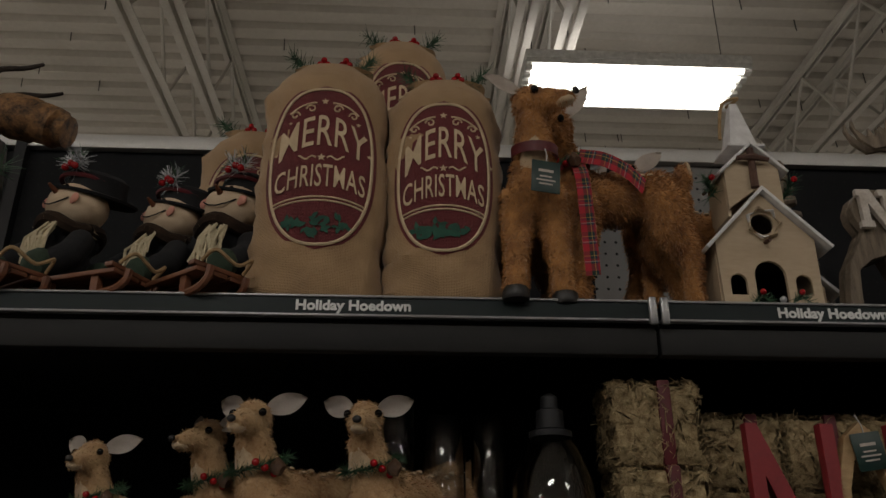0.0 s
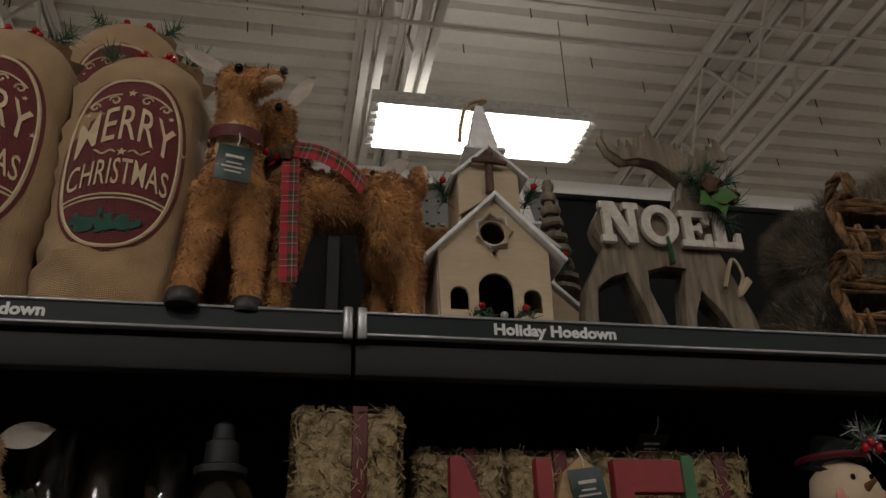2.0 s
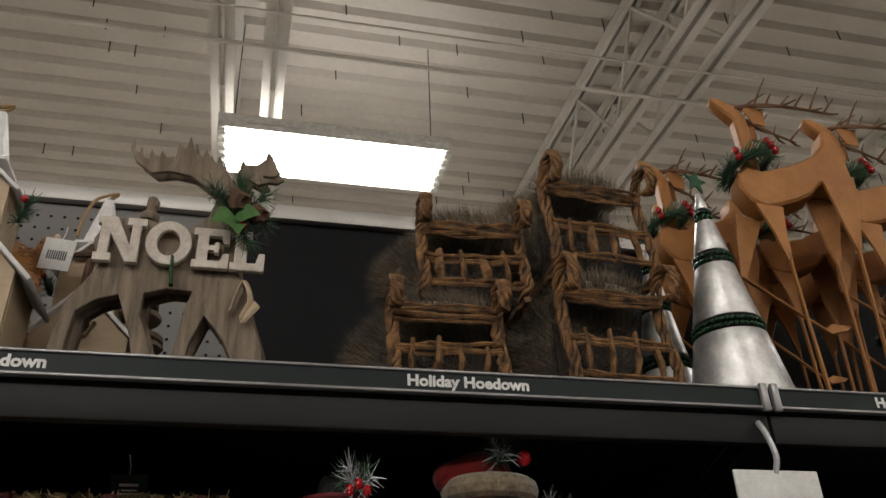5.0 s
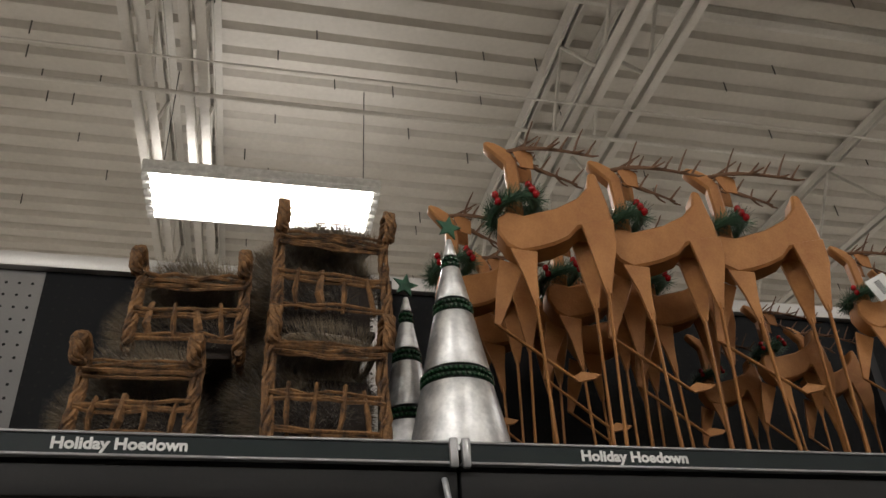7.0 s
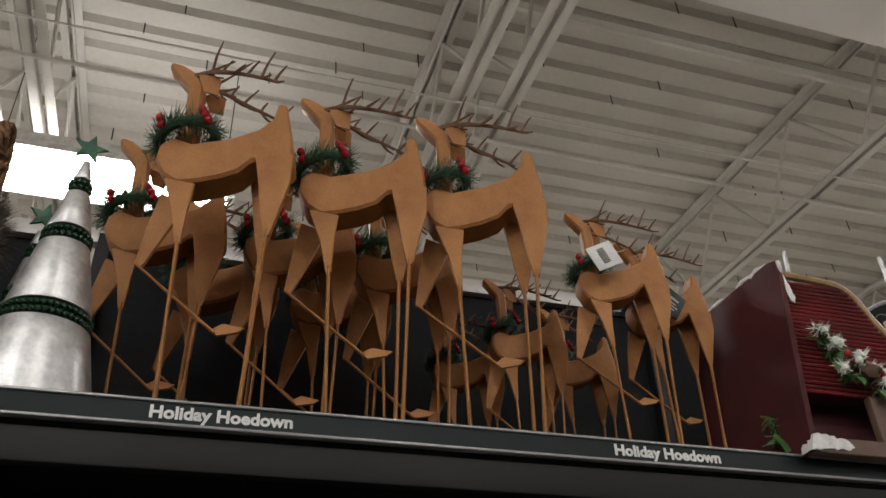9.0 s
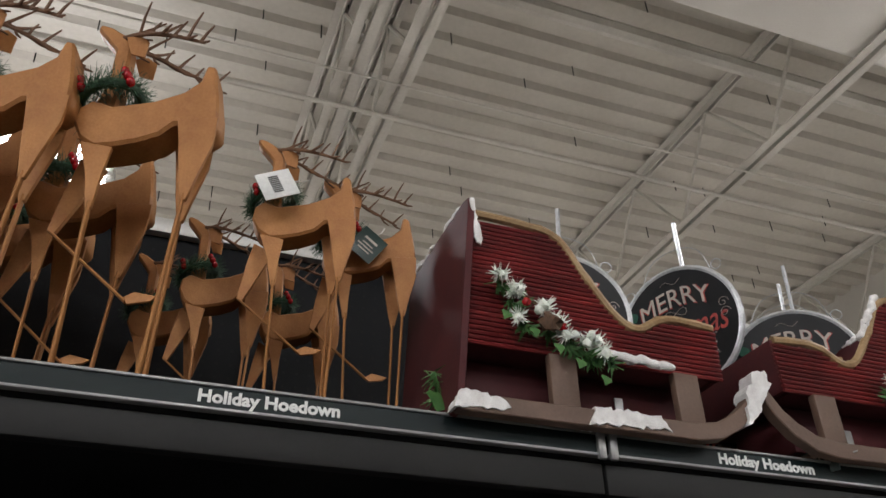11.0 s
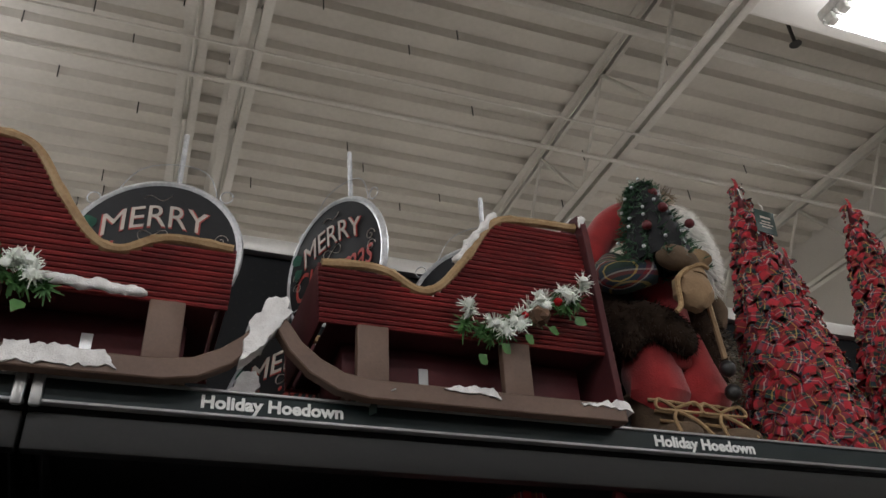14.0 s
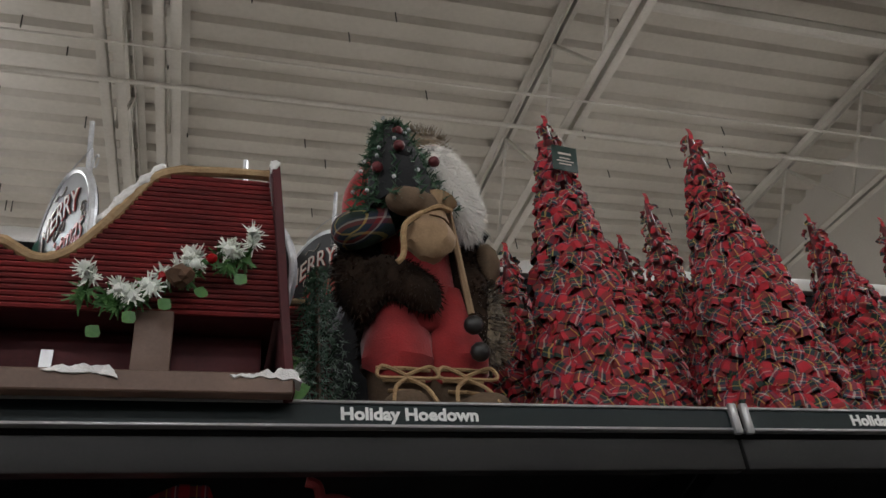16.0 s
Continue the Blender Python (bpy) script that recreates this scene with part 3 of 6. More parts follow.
# ---- burlap sacks ----
def sack(m, label, h=0.405, w=0.097, d=0.07, topping=True):
    t = thing("gift_sack", m, label, "sack", "gift sacks")

    def half(z):
        s = z / h
        if s < 0.1:
            k = 0.9 + 0.1 * math.sqrt(max(0, 1 - (1 - s / 0.1) ** 2))
        elif s > 0.72:
            q = (s - 0.72) / 0.28
            k = max(0.02, (1 - q ** 2.6) ** 0.42)
        else:
            k = 1.0 + 0.025 * math.sin(s * 7 + h * 40) - 0.05 * max(0.0, s - 0.3)
        return w * k, d * k * (1.05 - 0.25 * s)

    def front(x, z):
        a, b = half(min(max(z, 0), h * 0.985))
        u = min(1.0, abs(x) / a)
        return -b * (1 - u ** 2.6) ** (1 / 2.6)

    def wrapped(b, off):
        for v in b.verts:
            v.co.y = front(v.co.x, v.co.z) - off + v.co.y
        return b

    b = bmesh.new()
    rows = []
    for i in range(33):
        z = h * i / 32
        a, dd = half(min(z, h * 0.985))
        ring = []
        for k in range(40):
            g = 2 * math.pi * k / 40
            cx, cy = math.cos(g), math.sin(g)
            x = a * math.copysign(abs(cx) ** (2 / 2.6), cx)
            y = dd * math.copysign(abs(cy) ** (2 / 2.6), cy)
            wob = (0.011 * noise.noise(Vector((x * 22, y * 22, z * 17))) + 0.0045 * noise.noise(Vector((x * 24 + z * 40, y * 20, z * 60)))) * (0.12 if y < 0 and abs(x) < w * 0.88 and z > h * 0.2 else 1)
            ring.append(b.verts.new((x + wob, y + wob, z)))
        rows.append(ring)
    for r, s in zip(rows, rows[1:]):
        for k in range(40):
            b.faces.new((r[k], r[(k + 1) % 40], s[(k + 1) % 40], s[k]))
    b.faces.new(rows[0][::-1])
    b.faces.new(rows[-1])
    part("bag", b, M["burlap"], t)

    # printed panel: a tall rounded oval with a cream line, wrapped on the cloth
    pz, pr, ph = h * 0.515, w * 0.835, h * 0.33

    def round_oval(kx, kz, n=64):
        return [(kx * math.copysign(abs(math.cos(g)) ** 0.82, math.cos(g)), pz + kz * math.copysign(abs(math.sin(g)) ** 0.82, math.sin(g))) for g in (2 * math.pi * q / n for q in range(n))]

    def patch(kx, kz, off, material, name, zcut=None):
        own = bmesh.new()
        rows = []
        for i in range(29):
            z = pz + kz * (-1 + 2 * i / 28)
            if zcut:
                z = pz + kz * (-1 + (1 + zcut) * i / 28)
            u = abs((z - pz) / kz)
            half_x = kx * max(0.0, 1 - u ** (1 / 0.41)) ** 0.41
            bow = 0.0 if not zcut else 0.012 * (i / 28)
            rows.append([own.verts.new((half_x * (-1 + 2 * k / 20), 0, z - bow * (-1 + 2 * k / 20) ** 2)) for k in range(21)])
        for r, s in zip(rows, rows[1:]):
            for k in range(20):
                own.faces.new((r[k], r[k + 1], s[k + 1], s[k]))
        bmesh.ops.remove_doubles(own, verts=own.verts, dist=1e-6)
        part(name, wrapped(own, off), material, t)

    patch(pr, ph, 0.0008, M["print_red"], "printed_panel")

    def stroke(pts, r, name="printed_line", material=None):
        own = tube([(x, 0, z) for x, z in pts], r, 6)
        part(name, wrapped(own, 0.0014), material or M["print_cream"], t)

    ring = round_oval(pr * 0.92, ph * 0.95)
    stroke(ring + ring[:1], 0.0025, "printed_border")
    zl = pz - ph * 0.5
    for dz in (0.0, -0.006):
        stroke([(pr * 0.82 * q / 10, zl + dz + 0.013 * (1 - (q / 10) ** 2)) for q in range(-10, 11)], 0.0015)
    for word, size, z0, bow, wide, tall in (("MERRY", 0.068, pz + ph * 0.33, 0.034, pr * 1.6, 1.15), ("CHRISTMAS", 0.054, pz - ph * 0.17, 0.016, pr * 1.62, 1.0)):
        own = lettering(word, size, 0.0003, 1.05, 0.0, 0.0002)
        bmesh.ops.triangulate(own, faces=own.faces[:])
        for _ in range(2):
            bmesh.ops.subdivide_edges(own, edges=[e for e in own.edges if e.calc_length() > 0.009], cuts=1)
            bmesh.ops.triangulate(own, faces=own.faces[:])
        xs = [v.co.x for v in own.verts]
        k = wide / (max(xs) - min(xs))
        for v in own.verts:
            v.co.x *= k
            v.co.z = v.co.z * tall * (1.0 - 1.2 * abs(v.co.x)) + z0 - bow * (v.co.x / (wide / 2)) ** 2 + (0.008 if word == "MERRY" else 0.0)
        part("lettering", wrapped(own, 0.0022), M["print_cream"], t, "cream lettering", smooth=False)
    for sg in (-1, 1):  # scrolls
        for cx, cz, r0, turn in ((0.02, pz + ph * 0.68, 0.008, 1), (0.044, pz + ph * 0.6, 0.007, -1)):
            stroke([(sg * (cx + (r0 * (1 - q / 18)) * math.cos(q * 0.5) * turn), cz + (r0 * (1 - q / 18)) * math.sin(q * 0.5)) for q in range(14)], 0.0014)
        stroke([(sg * (0.012 + 0.04 * q / 8), pz + ph * 0.76 - 0.02 * (q / 8) ** 2) for q in range(9)], 0.0014)
        stroke([(sg * (0.008 + 0.026 * q / 8), pz + ph * 0.06 + 0.003 * math.sin(q)) for q in range(9)], 0.0014)
    for sx, sz, sr in ((0, pz + ph * 0.78, 0.006), (0, pz + ph * 0.065, 0.0065), (-0.05, pz + ph * 0.5, 0.003), (0.052, pz + ph * 0.5, 0.004), (0.07, pz + ph * 0.12, 0.004), (-0.068, pz + ph * 0.1, 0.003)):
        pts = [(sx + sr * (1 if q % 2 == 0 else 0.42) * math.sin(math.pi * q / 5), sz + sr * (1 if q % 2 == 0 else 0.42) * math.cos(math.pi * q / 5)) for q in range(10)]
        part("printed_star", wrapped(plate(pts, -0.0004, 0.0004), 0.0018), M["print_cream"], t)
    own = bmesh.new()
    for q in range(46):
        a = rnd.uniform(-1, 1)
        c = (a * pr * 0.55, 0, pz - ph * 0.72 + rnd.uniform(-0.012, 0.014) * (1.2 - abs(a)))
        ang = rnd.uniform(0, 6.28)
        dx, dz, sz_ = math.cos(ang), math.sin(ang), rnd.uniform(0.01, 0.019)
        ps = [(0, 0), (0.35, 0.22), (0.7, 0.16), (1, 0), (0.7, -0.16), (0.35, -0.22)]
        own.faces.new([own.verts.new((c[0] + sz_ * (u * dx - v * dz), -0.0001 * q / 26, c[2] + sz_ * (u * dz + v * dx))) for u, v in ps])
    part("printed_holly", wrapped(own, 0.0026), M["print_green"], t, "dark green printed holly")
    if topping:
        own = bmesh.new()
        rows = []
        for i in range(7):
            s = i / 6
            rr = 0.03 + 0.034 * s ** 0.8
            rows.append([own.verts.new((rr * (1 + 0.3 * math.sin(7 * g + i)) * math.cos(g), 0.045 + rr * 0.7 * (1 + 0.3 * math.sin(5 * g)) * math.sin(g), h * 0.9 + 0.055 * s)) for g in (2 * math.pi * k / 36 for k in range(36))])
        for r, s in zip(rows, rows[1:]):
            for k in range(36):
                own.faces.new((r[k], r[(k + 1) % 36], s[(k + 1) % 36], s[k]))
        part("gathered_top", own, M["burlap"], t)
        part("tie", tube([(0.034 * math.cos(g), 0.045 + 0.026 * math.sin(g), h * 0.925) for g in (k * 0.4 for k in range(17))], 0.003, 6), M["rope"], t)
        for sx in (-1, 1):
            p0 = Vector((sx * 0.012, 0.02, h * 0.97))
            p1 = p0 + Vector((sx * 0.055, -0.01, 0.045))
            part("pine_sprig", needles([p0, p0.lerp(p1, 0.5), p1], 150, 0.024), M["pine"], t)
            for q in range(3):
                c = p0 + Vector((sx * 0.006 * q + 0.004, -0.02, 0.028 + 0.008 * (q % 2)))
                part("berry", ball(c, 0.0055, sub=2), M["berry"], t)
                part("berry_stem", tube([p0, c], 0.001, 5), M["twig"], t)
    return t


sack(pose(-0.474, 0.085, SH), "full burlap gift sack with a red printed greeting panel", h=0.425)
sack(pose(-0.289, 0.085, SH, 0, 0, -4), "burlap gift sack with a red panel, beside another sack", h=0.40, w=0.088)
sack(pose(-0.362, 0.245, SH + 0.165, 0, 0, 4), "burlap gift sack with berry sprigs, raised behind others", h=0.43, w=0.088)
sack(pose(-0.62, 0.26, SH, 0, 0, 3), "burlap gift sack half hidden behind the front row", h=0.40, w=0.088)
lying = sack(pose(-0.20, 0.255, SH + 0.078, -90, 0, 90), "burlap gift sack laid flat under another sack", h=0.39, w=0.08, topping=False)


# ---- fawns ----
def fawn(m, label, fur_mat, group, turn=0.0, nod=0.0, scarf=False, pile=9000, long=0.006, garland=True, name="plush_fawn", hs=1.0, perk=30.0, rise=0.0):
    """Faces -x; turn: degrees the head is turned towards -y; nod lifts the nose; perk lifts the ears; rise lengthens the neck."""
    t = thing(name, m, label, "fawn figure", group)
    b = bmesh.new()
    tube([(0.0, 0, 0.2), (0.045, 0, 0.2), (0.09, 0, 0.202), (0.145, 0, 0.205)], [0.042, 0.04, 0.038, 0.042], 14, b)
    ball((-0.002, 0, 0.2), (0.046, 0.04, 0.054), b), ball((0.15, 0, 0.196), (0.05, 0.044, 0.06), b)
    tube([(-0.002, 0, 0.21), (-0.022, 0, 0.245 + rise * 0.5), (-0.034, 0, 0.283 + rise)], [0.04, 0.029, 0.0235], 12, b)
    hd = Matrix.Translation((-0.034, 0, 0.298 + rise)) @ pose(0, 0, 0, 0, 0, turn) @ pose(0, 0, 0, 0, nod, 0) @ Matrix.Scale(hs, 4)
    own = ball((0.0, 0, 0.008), (0.033, 0.029, 0.03))
    ball((-0.018, 0, -0.004), (0.026, 0.024, 0.021), own)
    tube([(-0.03, 0, -0.002), (-0.052, 0, -0.01), (-0.07, 0, -0.013)], [0.022, 0.0155, 0.0125], 12, own)
    join(b, moved(own, hd))
    for sy in (-1, 1):
        lead = 0.03 * (sy > 0)
        tube([(0.0, sy * 0.02, 0.19), (-0.006, sy * 0.03, 0.125), (-0.016 - lead * 0.6, sy * 0.034, 0.065), (-0.024 - lead, sy * 0.036, 0.012)], [0.034, 0.023, 0.0165, 0.018], 12, b)
        tube([(0.15, sy * 0.02, 0.19), (0.158, sy * 0.03, 0.135), (0.182, sy * 0.034, 0.088), (0.188 + 0.012 * sy, sy * 0.036, 0.05), (0.198 + 0.02 * sy, sy * 0.036, 0.012)], [0.046, 0.034, 0.019, 0.016, 0.018], 12, b)
    tube([(0.182, 0, 0.225), (0.2, 0, 0.245), (0.202, 0, 0.272)], [0.016, 0.019, 0.01], 10, b)
    skin = melted(b, 0.0045, 3)
    for v in skin.verts:
        v.co += v.normal * 0.0025 * noise.noise(v.co * 70)
    pl = fur(skin, pile, long, (0.35, 0, -0.7), 0.0008, 0.45)
    part("body", skin, fur_mat, t)
    part("pile", pl, fur_mat, t)["kind"] = "stuff"
    bib = ball((0, 0, 0), (0.012, 0.022, 0.04), rough=0.3)
    moved(bib, pose(-0.037, 0, 0.235, 0, -18))
    part("bib", bib, M["fawn_pale"], t, "cream chest fur")
    part("tail_tip", ball((0.21, 0, 0.258), (0.008, 0.014, 0.022)), M["fawn_pale"], t, "cream tail underside")
    part("muzzle", moved(ball((-0.058, 0, -0.018), (0.017, 0.013, 0.008)), hd), M["fawn_pale"], t, "cream muzzle")
    for k in range(9):
        x = 0.02 + 0.018 * k
        for sy in (-1, 1):
            part("back_spot", ball((x, sy * (0.024 + 0.006 * (k % 2)), 0.2385 - 0.005 * (k % 2)), (0.0065, 0.0045, 0.0028), sub=1), M["fawn_pale"], t, "pale spot in the fur")
    for sy in (-1, 1):
        e = radians(perk)
        along, wide = Vector((0.5, sy * math.cos(e), math.sin(e))), Vector((0, -sy * math.sin(e), math.cos(e)))
        base = Vector((0.01, sy * 0.022, 0.022))
        own, rows = bmesh.new(), []
        for i in range(10):
            u = i / 9
            wd = 0.0185 * math.sin(math.pi * min(1, 0.1 + u * 0.9)) ** 0.75
            rows.append([own.verts.new(base + along * 0.058 * u + wide * wd * q + Vector((0.006 * (1 - q * q) - 0.006, 0, 0))) for q in (-1, -0.5, 0, 0.5, 1)])
        for r, s in zip(rows, rows[1:]):
            for k in range(4):
                own.faces.new((r[k], r[k + 1], s[k + 1], s[k]))
        bmesh.ops.solidify(own, geom=own.faces[:], thickness=0.0022)
        part("ear", moved(own, hd), M["ear"], t, "white felt ear")
        part("eye", moved(ball((-0.023, sy * 0.0245, 0.012), 0.0066), hd), M["eye"], t)
        for nm, x in (("front_hoof", -0.025 - 0.03 * (sy > 0)), ("rear_hoof", 0.199 + 0.02 * sy)):
            part(nm, lathe([(0.0185, 0.0), (0.0205, 0.004), (0.0195, 0.014), (0.017, 0.019)], 14, c=(x, sy * 0.036, 0)), M["hoof"], t)
    part("nose", moved(ball((-0.08, 0, -0.008), (0.0055, 0.0075, 0.006)), hd), M["hoof"], t)
    z = 0.242 + rise * 0.5
    if scarf:
        ring = [(-0.016 + 0.039 * math.cos(g), 0.039 * math.sin(g), z + 0.014 * math.cos(g)) for g in (2 * math.pi * k / 24 for k in range(25))]
        part("collar", ribbon(ring, 0.02, (0, 0, 1)), M["plaid"], t, "red tartan collar")
        part("scarf_end", ribbon(smooth_path([(-0.012, -0.04, z - 0.01), (-0.012, -0.06, 0.205), (-0.01, -0.064, 0.13), (-0.006, -0.062, 0.05)]), 0.026, (1, 0, 0.1)), M["plaid"], t, "red tartan ribbon end")
        part("sash", ribbon(smooth_path([(-0.01, -0.04, z + 0.004), (0.03, -0.052, 0.246), (0.07, -0.056, 0.226), (0.1, -0.055, 0.2)]), 0.026, (0.35, 0, 1)), M["plaid"], t, "red tartan ribbon across the back")
    if garland:
        ring = [(-0.018 + 0.04 * math.cos(g), 0.038 * math.sin(g), z + 0.014 * math.cos(g)) for g in (2 * math.pi * k / 24 for k in range(25))]
        part("garland", needles(ring, 520, 0.015), M["pine"], t, "green pine garland")
        for q in range(3):
            part("berry", ball((-0.05 + 0.016 * q, -0.038, z - 0.004 - 0.006 * q), 0.0055), M["berry"], t)
        part("pine_cone", ball((-0.02, -0.048, z - 0.008), (0.01, 0.01, 0.013), rough=0.5), M["cone"], t)
    return t


fawn(pose(-0.079, 0.085, SH, 0, 0, 4) @ Matrix.Diagonal((0.86, 1, 1, 1)), "tan plush standing fawn with tartan ribbon and garland", M["fawn_fur"], "plush fawns", 42, -12, True, 26000, 0.0085, perk=52, rise=0.02)
fawn(pose(-0.157, 0.035, SH, 0, 0, 84) @ Matrix.Diagonal((0.85, 0.95, 0.95, 1)), "tan plush fawn facing out with a wine ribbon collar", M["fawn_fur"], "plush fawns", 56, 8, False, 20000, 0.0075, False, perk=24, rise=0.035)
fawn(pose(0.06, 0.2, SH, 0, 0, 6) @ Matrix.Diagonal((0.9, 0.9, 0.98, 1)), "tan plush fawn standing behind the other fawns", M["fawn_fur"], "plush fawns", 50, 0, False, 9000, 0.008, False, perk=40)
ring = [(-0.157 + 0.035 * math.cos(g), 0.018 + 0.04 * math.sin(g), SH + 0.242 + 0.008 * math.sin(g)) for g in (2 * math.pi * k / 24 for k in range(25))]
tagged(part("ribbon_collar", ribbon(ring, 0.017, (0, 0, 1)), M["red_ribbon"]), "wine red ribbon collar on a plush fawn", "ribbon")
hang_tag(pose(-0.15, -0.035, SH + 0.2, 0, 4, 8))


# ---- birdhouse churches ----
def church(m, label):
    t = thing("birdhouse_church", m, label, "birdhouse", "birdhouse churches")
    arch = lambda cx, w, z0, z1: [(cx - w, z0), (cx + w, z0), *oval(cx, z1 - w, w, w, 8, 0, 180), (cx - w, z1 - w)]
    front = [(-0.073, 0.008), (0.073, 0.008), (0.075, 0.118), (0, 0.196), (-0.075, 0.118)]
    hole = oval(0, 0.142, 0.017, 0.017, 20)
    part("front_wall", plate(front, -0.05, -0.044, [arch(0.0, 0.023, 0.014, 0.083), arch(-0.048, 0.012, 0.03, 0.062), arch(0.048, 0.012, 0.03, 0.062), hole], 0.0006), M["birch"], t)
    part("back_wall", plate(front, 0.05, 0.056), M["birch"], t)
    for s in (-1, 1):
        part("side_wall", box(s * 0.072 - 0.003, s * 0.072 + 0.003, -0.0438, 0.0498, 0.008, 0.118), M["birch"], t)
        b = box(0, 0.135, -0.062, 0.066, 0, 0.0055, 0.0012)
        moved(b, pose(0, 0, 0.198, 0, 46 if s > 0 else 134, 0))
        part("roof_board", b, M["snow"], t, "white glittered roof board")
        b = box(0, 0.075, -0.05, 0.03, 0, 0.005, 0.0012)
        moved(b, pose(0, 0, 0.283, 0, 44 if s > 0 else 136, 0))
        part("tower_roof_board", b, M["snow"], t, "white glittered roof board")
        part("tower_side", box(s * 0.041 - 0.0025, s * 0.041 + 0.0025, -0.0375, 0.0225, 0.16, 0.243), M["birch"], t)
    part("tower_front", plate([(-0.043, 0.17), (0, 0.202), (0.043, 0.17), (0.043, 0.24), (0, 0.278), (-0.043, 0.24)], -0.043, -0.038, (), 0.0006), M["birch"], t)
    part("tower_back", box(-0.043, 0.043, 0.023, 0.028, 0.17, 0.24), M["birch"], t)
    part("base", box(-0.088, 0.088, -0.075, 0.066, 0, 0.008, 0.001), M["snow"], t)
    part("steeple_plate", box(-0.03, 0.03, -0.042, 0.018, 0.281, 0.286, 0.001), M["snow"], t)
    b = bmesh.new()
    bmesh.ops.create_cone(b, cap_ends=True, segments=4, radius1=0.031, radius2=0.008, depth=0.088)
    part("steeple", moved(b, pose(0, -0.012, 0.33, 0, 0, 45)), M["snow"], t, "white glittered steeple")
    part("hanger", tube(smooth_path([(-0.01, -0.012, 0.37), (0.012, -0.012, 0.388), (-0.018, -0.02, 0.372), (-0.03, -0.026, 0.335), (-0.034, -0.026, 0.3)]), 0.0028, 6), M["rope"], t, "twisted jute hanging loop")
    part("cross_upright", tube([(0, -0.048, 0.205), (0.001, -0.048, 0.272)], [0.0062, 0.0055], 7), M["cross"], t)
    part("cross_bar", tube([(-0.024, -0.0535, 0.252), (0, -0.0545, 0.254), (0.025, -0.0535, 0.25)], [0.0035, 0.006, 0.0035], 7), M["cross"], t)
    for k in range(7):
        a = 2 * math.pi * k / 7
        part("bark_curl", tube([(0.021 * math.cos(a - 0.5), -0.0535, 0.142 + 0.021 * math.sin(a - 0.5)), (0.025 * math.cos(a), -0.056, 0.142 + 0.025 * math.sin(a)), (0.021 * math.cos(a + 0.5), -0.0535, 0.142 + 0.021 * math.sin(a + 0.5))], [0.002, 0.005, 0.002], 6, flat=0.5), M["snow" if k % 2 else "birch"], t)
    # Black liners added inside, so the openings' shade is in their colour.
    part("inner_panel", box(-0.068, 0.068, 0.044, 0.048, 0.01, 0.115), M["hole"], t)
    part("inner_ceiling", box(-0.0688, 0.0688, -0.0435, 0.0435, 0.1, 0.104), M["hole"], t)
    part("inner_floor", box(-0.068, 0.068, -0.0435, 0.0435, 0.0085, 0.0105), M["hole"], t)
    part("perch", tube([(0, -0.05, 0.112), (0, -0.066, 0.11)], 0.003, 6), M["cross"], t)
    for s, sx in ((-1, -0.026), (1, 0.03)):
        part("pine_sprig", needles([(sx - 0.012, -0.066, 0.01), (sx, -0.068, 0.022), (sx + 0.014, -0.066, 0.012)], 90, 0.013), M["pine"], t)
        part("berry", ball((sx, -0.074, 0.026), 0.0045), M["berry"], t)
        part("side_sprig", needles([(s * 0.055, -0.02, 0.2), (s * 0.066, -0.03, 0.225)], 90, 0.02), M["pine"], t)
        part("side_berry", ball((s * 0.064, -0.045, 0.222), 0.005), M["berry"], t)
    part("gem", ball((0.003, -0.07, 0.016), 0.005), M["silver"], t)
    return t


church(pose(0.182, 0.085, SH, 0, 0, 0), "raw plywood birdhouse church with white glitter roof")
church(pose(0.30, 0.29, SH, 0, 0, -8), "plywood birdhouse church behind another one")
hang_tag(pose(0.262, 0.19, SH + 0.25, 0, 5, 0), True)


